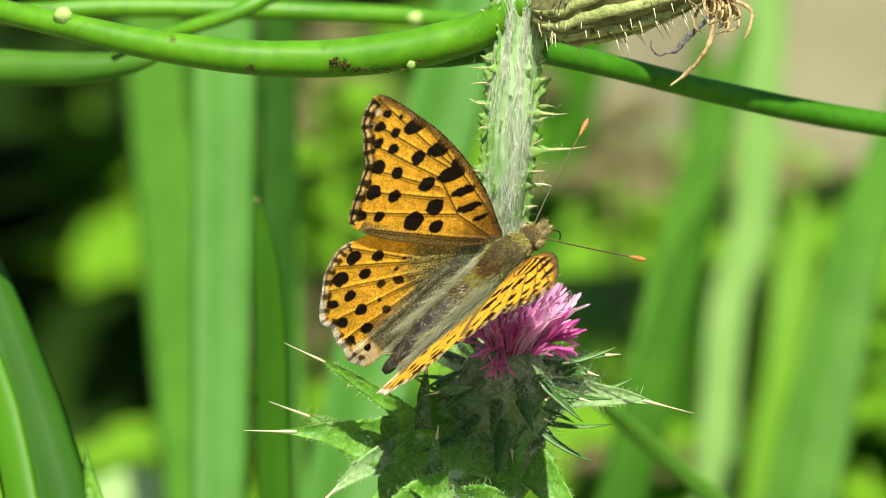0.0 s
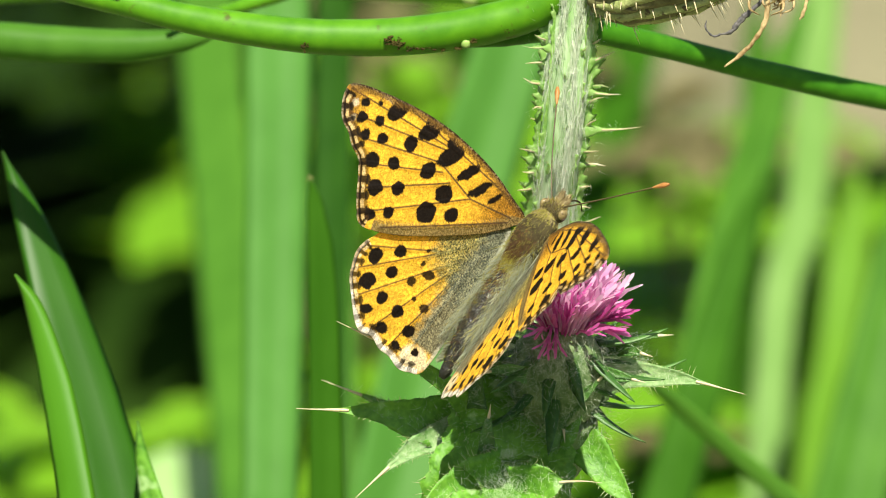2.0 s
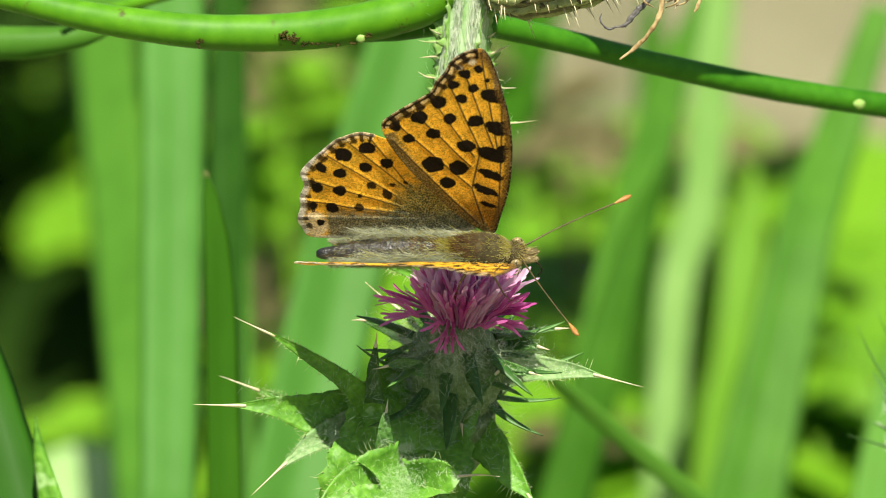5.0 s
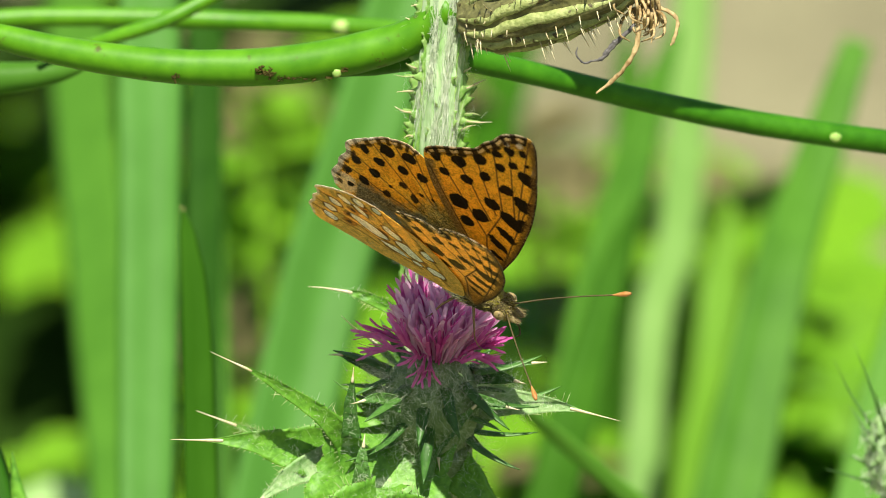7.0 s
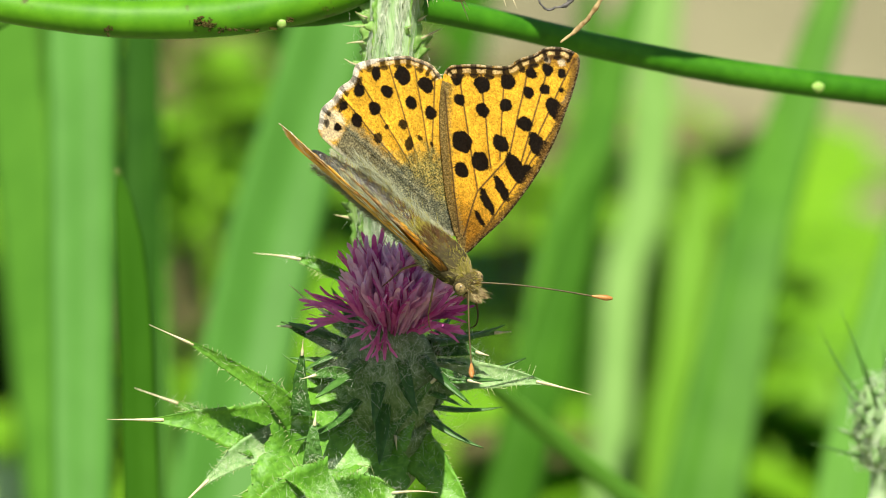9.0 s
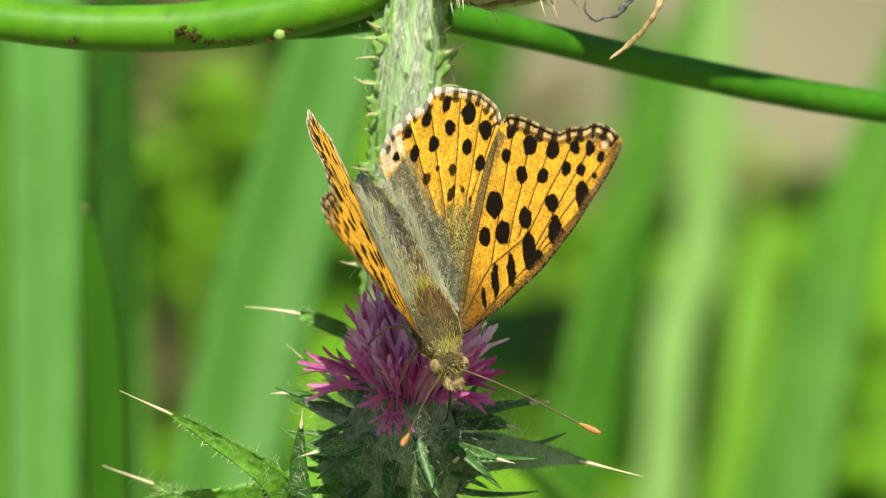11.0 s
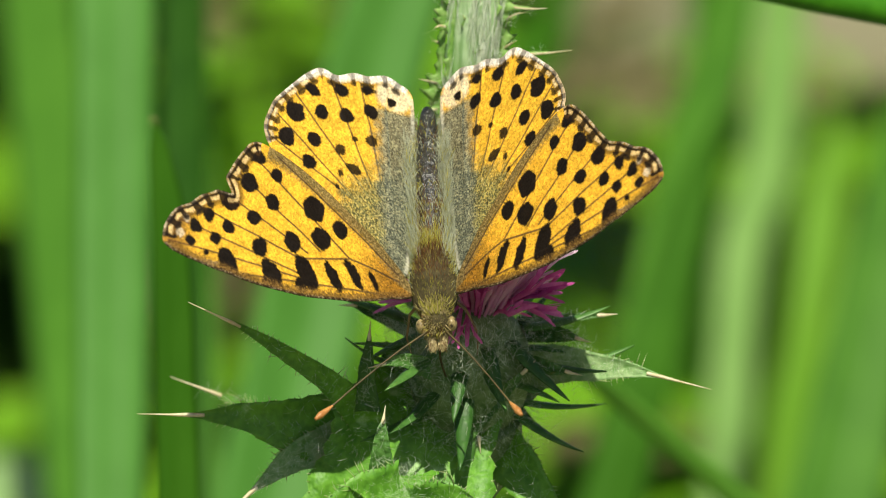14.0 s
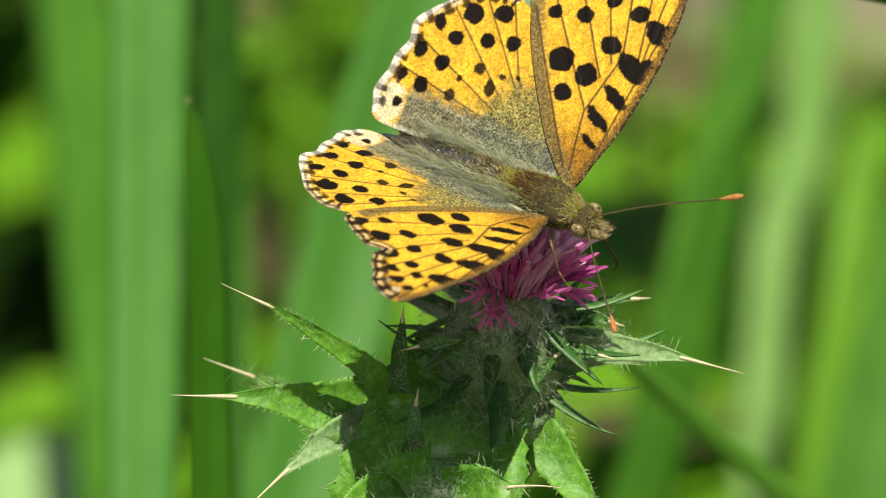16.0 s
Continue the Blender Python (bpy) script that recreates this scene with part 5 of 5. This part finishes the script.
def hind_pattern(q, gap, where, under):
    n = len(HIND_EDGE)
    rag, fine = ripple(q, 1.6, 13.1), ripple(q, 9.0, 17.7)
    inner, outer = where < 3.6 / n, (where > 4.2 / n) & (where < 17.5 / n)
    if under:
        col = np.tile(np.array((0.8, 0.5, 0.11)), (len(q), 1)) * (1 + 0.2 * rag + 0.1 * fine)[:, None]
        col = cover(col, (0.42, 0.17, 0.03), blots(q, rag, RUST, 0.2) * 0.8)
        col = cover(col, (0.04, 0.02, 0.01), blots(q, rag, RUST, -0.2) * 0.85)
        col = cover(col, (0.3, 0.14, 0.03), lines(q, HIND_VEINS, 0.2) * 0.75)
        col = cover(col, (0.14, 0.065, 0.015), blots(q, rag, SILVER, 0.26) * 0.9)
        col = cover(col, (0.9, 0.89, 0.8), blots(q, rag * 0.4, SILVER, 0.02))
        return cover(col, CREAM, outer * (1 - step(gap, 0.2, 0.4)) * 0.7)
    col = np.tile(np.array(ORANGE), (len(q), 1)) * (1 + 0.08 * rag)[:, None]
    col = cover(col, (0.1, 0.06, 0.03), lines(q, HIND_VEINS, 0.11) * 0.85)
    near = np.hypot(q[:, 0] + 2, q[:, 1] * 1.15)
    dust = 1 - step(near + 1.3 * rag + 0.8 * fine, 6.5, 9.5)
    strip = 1 - step(q[:, 1] + 0.5 * rag + 0.3 * fine, 1.4, 2.8)
    spark = ripple(q, 10.0, 23.3)
    olive = cover(np.tile(np.array((0.13, 0.125, 0.045)), (len(q), 1)), (0.38, 0.36, 0.12), step(spark + 0.25 * rag, -0.3, 0.35))
    m = (dust * (0.75 + 0.25 * (spark < 0.1)) * step(8.6 - q[:, 1], 0, 2.5))[:, None]
    col = col * (1 - m) + olive * m
    slate = cover(np.tile(np.array((0.1, 0.115, 0.085)), (len(q), 1)), (0.27, 0.29, 0.2), step(spark + 0.3 * rag, -0.3, 0.4))
    m = (strip * step(q[:, 0], -15.6, -14.9) * 0.92)[:, None]
    col = col * (1 - m) + slate * m
    col = cover(col, (0.52, 0.48, 0.24), (spark > 0.3) * np.maximum(dust, strip) * step(-q[:, 0], 2, 6) * 0.4)
    col = cover(col, (0.02, 0.02, 0.016), (spark < -0.3) * np.maximum(dust, strip) * 0.5)
    col = cover(col, (0.6, 0.6, 0.48), inner * (1 - step(gap + 0.12 * fine, 0.2, 0.45)) * 0.75)
    col = cover(col, BLACK, blots(q, rag + 0.6 * fine, HIND_INNER, 0.02) * 0.95)
    white = (1 - step(np.hypot((q[:, 0] + 16.5) / 1.4, (q[:, 1] - 0.4) / 1.7) + 0.12 * fine, 0.75, 1.05))
    col = cover(col, (0.86, 0.76, 0.5), white * 0.9)
    col = cover(col, ORANGE, blots(q, rag, [(-15.75, 0.75, 0.5, 0.48, 0)]) * 0.4)
    col = cover(col, BLACK, blots(q, rag + 0.5 * fine, HIND_OUTER, 0.02))
    teeth = 0.5 + 0.5 * np.sin(where * n * 6.283 * 1.0 + 1.2)
    gap2 = gap + 0.08 * rag + 0.07 * fine
    col = cover(col, (0.08, 0.045, 0.015), outer * (1 - step(gap2, 0.6, 0.85)) * 0.6)
    col = cover(col, BLACK, outer * step(gap2, 0.7, 0.78) * (1 - step(gap2, 0.8 + 0.3 * teeth, 0.9 + 0.3 * teeth)) * step(teeth, 0.1, 0.45) * 0.85)
    col = cover(col, BLACK, outer * step(teeth, 0.62, 0.85) * (1 - step(gap2, 0.8, 1.0)) * 0.8)
    col = cover(col, (0.84, 0.66, 0.34), outer * step(gap2, 0.36, 0.42) * (1 - step(gap2, 0.6, 0.7)) * (1 - step(teeth, 0.4, 0.7)) * 0.9)
    col = cover(col, BLACK, outer * step(gap, 0.16, 0.2) * (1 - step(gap2, 0.3, 0.38)) * 0.9)
    col = cover(col, (0.85, 0.82, 0.72), outer * (0.35 + 0.65 * step(-q[:, 0], 13.5, 15.5)) * (1 - step(gap + 0.16 * fine - 0.3 * step(-q[:, 0], 15.5, 16.8), 0.12, 0.34)) * (0.4 + 0.6 * (teeth < 0.7)))
    return col


def wing(name, edge, pattern, hinge, left, parent, notch=False):
    """A wing of two thin scaled sheets closed round the edge; its hinge is its origin."""
    poly = closed(edge)
    if notch:
        c = np.array((-5.9, 16.3))
        d = np.hypot(*(poly - c).T)
        pull = np.clip(1 - d / 0.75, 0, 1)[:, None]
        poly = poly + pull * np.array((0.75, -0.85)) * 1.1
    g = 0.07
    x0, y0 = poly.min(0) - g
    nx, ny = (np.ceil((poly.max(0) - poly.min(0)) / g) + 3).astype(int)
    cx, cy = np.meshgrid(np.arange(nx - 1), np.arange(ny - 1), indexing="ij")
    centre = np.stack([x0 + (cx.ravel() + 0.5) * g, y0 + (cy.ravel() + 0.5) * g], 1)
    keep = inside(centre, poly)
    i, j = cx.ravel()[keep], cy.ravel()[keep]
    quads = np.stack([i * ny + j, (i + 1) * ny + j, (i + 1) * ny + j + 1, i * ny + j + 1], 1)
    used, quads = np.unique(quads, return_inverse=True)
    quads = quads.reshape(-1, 4)
    q = np.stack([x0 + (used // ny) * g, y0 + (used % ny) * g], 1)
    gap, where, near = edge_gap(q, poly)
    out = ~inside(q, poly) | (gap < g * 0.45)
    q[out], gap[out] = near[out], 0.0
    n = len(q)
    z = 0.10 * ripple(q, 0.35, 2.0) + 0.05 * lines(q, FORE_VEINS if pattern is fore_pattern else HIND_VEINS, 0.35) - 0.004 * (q[:, 1] - 6) ** 2
    s = 1 if left else -1
    top = np.stack([q[:, 0] - hinge[0], s * (q[:, 1] - hinge[1]), z + 0.03], 1)
    low = top - (0, 0, 0.06)
    verts = np.concatenate([top, low]) * 0.001
    ea = np.concatenate([quads[:, [0, 1]], quads[:, [1, 2]], quads[:, [2, 3]], quads[:, [3, 0]]])
    _, ix, cnt = np.unique(np.sort(ea, 1), axis=0, return_index=True, return_counts=True)
    rim = ea[ix[cnt == 1]]
    wall = np.stack([rim[:, 1], rim[:, 0], rim[:, 0] + n, rim[:, 1] + n], 1)
    faces = np.concatenate([quads, quads[:, ::-1] + n, wall])
    if not left:
        faces = faces[:, ::-1]
    me = bpy.data.meshes.new(name)
    me.from_pydata(verts.tolist(), [], faces.tolist())
    col = np.ones((2 * n, 4), np.float32)
    col[:n, :3] = pattern(q, gap, where, False)
    col[n:, :3] = pattern(q, gap, where, True)
    me.color_attributes.new("pattern", "FLOAT_COLOR", "POINT").data.foreach_set("color", col.ravel())
    me.polygons.foreach_set("use_smooth", np.ones(len(me.polygons), bool))
    me.materials.append(WING)
    me.update()
    ob = new(name, me)
    ob.parent = parent
    return ob


def butterfly():
    root = thing("butterfly", "orange fritillary butterfly with black spots perched on the flower", "butterfly")
    wings = [wing("forewing", FORE_EDGE, fore_pattern, (0, 0), True, root), wing("forewing", FORE_EDGE, fore_pattern, (0, 0), False, root, True),
             wing("hindwing", HIND_EDGE, hind_pattern, HINGE, True, root), wing("hindwing", HIND_EDGE, hind_pattern, HINGE, False, root)]
    for w in wings[:2]:
        w["label"] = "orange forewing with round black spots and bars"
    for w in wings[2:]:
        w["label"] = "orange hindwing with black spots and grey inner edge"
    u = 0.001

    def body(name, rows, mat, label=""):
        bm = bmesh.new()
        rings = []
        for x, z, ry, rz in rows:
            rings.append([bm.verts.new((x * u, ry * u * math.cos(a), z * u + rz * u * math.sin(a))) for a in np.linspace(0, 2 * math.pi, 20, endpoint=False)])
        for a, b in zip(rings, rings[1:]):
            for j in range(20):
                bm.faces.new((a[j], b[j], b[(j + 1) % 20], a[(j + 1) % 20]))
        bm.faces.new(rings[0])
        bm.faces.new(rings[-1][::-1])
        bmesh.ops.recalc_face_normals(bm, faces=bm.faces)
        return part(name, bm, mat, root, label, True)

    thorax = body("thorax", [(2.0, -0.3, 0.5, 0.5), (1.7, -0.25, 1.2, 1.1), (0.8, -0.1, 1.65, 1.5), (-0.8, 0.0, 1.85, 1.7), (-2.4, -0.1, 1.7, 1.55), (-3.8, -0.3, 1.25, 1.2), (-4.4, -0.4, 0.8, 0.8)], CHITIN, "dark thorax under olive-gold fur")
    ab = [(-3.6, -0.3, 0.9, 0.9)]
    for k in range(24):
        v = k / 23
        r = (1.05 + 0.35 * math.sin(v * math.pi)) * (1 - 0.55 * v ** 3) * (1 + (0.05 if k % 3 else -0.05))
        ab.append((-4.0 - 12.0 * v, -0.3 - 1.0 * v * v, r, r))
    ab.append((-16.4, -1.35, 0.3, 0.3))
    abdomen = body("abdomen", ab, ABDOMEN, "dark grey segmented abdomen")
    bm = bmesh.new()
    ball(bm, Vector((2.4, 0, -0.5)) * u, (1.0 * u, 1.42 * u, 1.0 * u))
    head_ = part("head", bm, CHITIN, root, "small brown furry head", True)
    for s in (1, -1):
        bm = bmesh.new()
        ball(bm, Vector((2.6, s * 1.12, -0.3)) * u, (0.55 * u, 0.42 * u, 0.58 * u))
        part("eye", bm, EYE, head_, "glossy amber compound eye", True)
        bm = bmesh.new()
        tube(bm, [Vector(q) * u for q in ((3.0, s * 0.42, -0.8), (3.6, s * 0.4, -0.95), (4.1, s * 0.38, -0.9), (4.6, s * 0.34, -0.7))], (0.34 * u, 0.38 * u, 0.34 * u, 0.1 * u), 10, 8, Vector((0, 1, 0)), 0.2)
        part("palp", bm, STRAW_FUR, head_, "straw-coloured furry palp", True)
    bm = bmesh.new()
    tube(bm, [Vector(q) * u for q in ((3.6, 0, -1.3), (4.4, 0, -2.6), (4.6, 0.1, -4.2), (4.1, 0.1, -5.4))], (0.1 * u, 0.09 * u, 0.08 * u, 0.05 * u), 16, 6, Vector((0, 1, 0)))
    part("proboscis", bm, CHITIN, head_, "thin dark coiled tongue", True)
    feelers = []
    for s in (1, -1):
        bm = bmesh.new()
        tube(bm, [Vector(q) * u for q in ((0, 0, 0), (3.5, s * 0.12, 0.15), (7, s * 0.1, 0.12), (10.4, 0, 0))], (0.085 * u, 0.07 * u, 0.065 * u, 0.075 * u), 26, 7, Vector((0, 0, 1)), 0.1)
        f = part("antenna", bm, FEELER, root, "thin brown antenna", True)
        bm = bmesh.new()
        tube(bm, [Vector(q) * u for q in ((10.2, 0, 0), (10.9, 0, 0), (11.5, 0, 0), (12.05, 0, 0))], (0.07 * u, 0.2 * u, 0.27 * u, 0.12 * u), 12, 9, Vector((0, 0, 1)))
        part("club", bm, CLUB, f, "orange club at the antenna's end", True)
        feelers.append(f)
    for s in (1, -1):
        for x, out, fwd in ((-0.2, 2.6, 1.6), (-1.8, 3.0, -1.8)):
            bm = bmesh.new()
            tube(bm, [Vector(q) * u for q in ((x, s * 1.0, -1.2), (x + fwd * 0.5, s * out * 0.8, -1.9))], (0.17 * u, 0.11 * u), 6, 7, Vector((0, 0, 1)))
            tube(bm, [Vector(q) * u for q in ((x + fwd * 0.5, s * out * 0.8, -1.85), (x + fwd * 0.9, s * out, -4.2))], (0.1 * u, 0.07 * u), 6, 7, Vector((1, 0, 0)))
            tube(bm, [Vector(q) * u for q in ((x + fwd * 0.9, s * out, -4.15), (x + fwd * 1.2, s * out * 0.95, -5.6), (x + fwd * 1.5, s * out * 0.9, -6.0))], (0.07 * u, 0.055 * u, 0.035 * u), 6, 6, Vector((1, 0, 0)))
            part("leg", bm, LEG, thorax, "slender ochre leg", True)
    hairs, greys, pales, browns, straws = [], [], [], [], []
    r = random.Random(11)
    for _ in range(7000):
        a, x = r.uniform(-0.5, math.pi + 0.5), r.uniform(-4.6, 2.2)
        rad = float(np.interp(x, [-4.6, -2.4, -0.8, 1.5, 2.2], [0.95, 1.5, 1.65, 1.15, 0.7]))
        o = Vector((0, math.cos(a), math.sin(a)))
        p = Vector((x, 0, -0.15)) + o * rad
        d = (o * r.uniform(0.2, 0.6) + Vector((-0.95, 0, 0)) + Vector([r.gauss(0, 0.28) for _ in range(3)])).normalized() * r.uniform(0.3, 0.85)
        flank = abs(math.cos(a)) + r.gauss(0, 0.12)
        if math.sin(a) > 0.7 and -3.4 < x + r.gauss(0, 0.4) < 0.2 and r.random() < 0.85:
            kind = browns
        elif flank > 0.82 and x < 0.8:
            kind = greys if r.random() < 0.75 else hairs
        elif x > 1.3 and r.random() < 0.4:
            kind = straws
        else:
            kind = hairs
        kind.append((p * u, (p + d) * u, o * 0.1 * u))
    for _ in range(10000):
        a, v = r.uniform(-0.2, math.pi + 0.2), r.random()
        o = Vector((0, math.cos(a), math.sin(a)))
        p = Vector((-4.0 - 11.0 * v, 0, -0.3 - v * v)) + o * (1.25 - 0.35 * v ** 3)
        side = abs(math.cos(a))
        d = (o * (0.3 + 0.6 * side) + Vector((-0.9, 0, 0)) + Vector([r.gauss(0, 0.3) for _ in range(3)])).normalized() * r.uniform(0.5, 1.0) * (0.45 + 0.55 * side)
        if side > 0.74:
            (greys if r.random() < 0.85 else hairs).append((p * u, (p + d) * u, o * 0.1 * u))
        elif r.random() < 0.75 * (1 - v) ** 1.6 + 0.04:
            (browns if r.random() < 0.5 else hairs if r.random() < 0.55 else greys).append((p * u, (p + d) * u, o * 0.1 * u))
    for _ in range(900):
        s = r.choice((-1, 1))
        p = Vector((r.uniform(-13.0, -2.5), s * r.uniform(1.3, 1.8), r.uniform(-0.1, 0.7)))
        d = Vector((-1, s * r.uniform(-0.35, 0.35), r.uniform(-0.1, 0.4))) * r.uniform(0.7, 1.8)
        pales.append((p * u, (p + d) * u, Vector((0, 0, 0.15 * u))))
    for _ in range(1300):
        s = r.choice((-1, 1))
        p = Vector((r.uniform(-12.0, -2.0), s * r.uniform(0.8, 1.5), r.uniform(0.3, 1.3)))
        d = Vector((-1 + r.gauss(0, 0.3), s * r.gauss(0.1, 0.4), r.gauss(0.25, 0.35))) * r.uniform(0.6, 1.6)
        (pales if r.random() < 0.9 else hairs).append((p * u, (p + d) * u, Vector((0, 0, 0.15 * u))))
    for _ in range(2600):
        o = Vector([r.gauss(0, 1) for _ in range(3)]).normalized()
        p = Vector((2.4, 0, -0.5)) + Vector((o.x * 0.95, o.y * 1.3, o.z * 0.95))
        if abs(o.y) < 0.72:
            kind = straws if r.random() < 0.45 else browns if r.random() < 0.35 else hairs
            kind.append((p * u, (p + (o + Vector((0.4, 0, 0.1))).normalized() * r.uniform(0.15, 0.5)) * u, Vector((0, 0, 0))))
    for _ in range(420):
        s, v = r.choice((-1, 1)), r.random()
        p = Vector((3.1 + 1.3 * v, s * 0.4 + r.gauss(0, 0.2), -0.85 + 0.1 * v + r.uniform(-0.1, 0.3)))
        (straws if r.random() < 0.8 else browns).append((p * u, (p + Vector((r.uniform(0.2, 0.6), s * r.uniform(-0.15, 0.25), r.uniform(-0.1, 0.3)))) * u, Vector((0, 0, 0))))
    for name, items, mat, label in (("fur", hairs, FUR, "olive-gold fur"), ("fur", browns, BROWN_FUR, "dark brown fur"), ("fur", greys, GREY_FUR, "grey fur"), ("fur", straws, STRAW_FUR, "straw-coloured fur"), ("fur", pales, GREY_FUR, "long pale hairs beside the abdomen")):
        bm = bmesh.new()
        strands(bm, items, 0.000022 if items is not pales else 0.000012)
        part(name, bm, mat, thorax, label, True)["kind"] = "stuff"
    return root, wings, feelers


fly, wings, feelers = butterfly()
cam.data.dof.focus_object = fly


# ---- what moves ----
def motions():
    turned = []
    for t, x, y, d, *q in BODY_ROWS:
        turned.append((t, Matrix.LocRotScale(mm(x, y, d), Quaternion(q), None)))
    walk(fly, turned)
    u = 0.001
    for k, s in ((0, 1), (1, -1)):
        fore, hind = [], []
        for row in WING_ROWS:
            t, lift, sweep, turn, drop = row[0], row[1 + k], row[3 + k], row[5 + k], row[7 + k]
            base = Matrix.Translation((0, s * ROOT_Y * u, ROOT_Z * u))
            fore.append((t, base @ Matrix.Rotation(radians(s * lift), 4, "X") @ Matrix.Rotation(radians(-s * sweep), 4, "Z")))
            hind.append((t, base @ Matrix.Rotation(radians(s * (lift + drop)), 4, "X") @ Matrix.Translation((HINGE[0] * u, s * HINGE[1] * u, -0.0002)) @ Matrix.Rotation(radians(-s * turn), 4, "Z")))
        walk(wings[k], fore)
        walk(wings[2 + k], hind)
        walk(feelers[k], [(row[0], Matrix.Translation((3.0 * u, s * 0.5 * u, -0.2 * u)) @ Matrix.Rotation(radians(row[1 + 2 * k]), 4, "Z") @ Matrix.Rotation(radians(-row[2 + 2 * k]), 4, "Y")) for row in FEELER_ROWS])


motions()
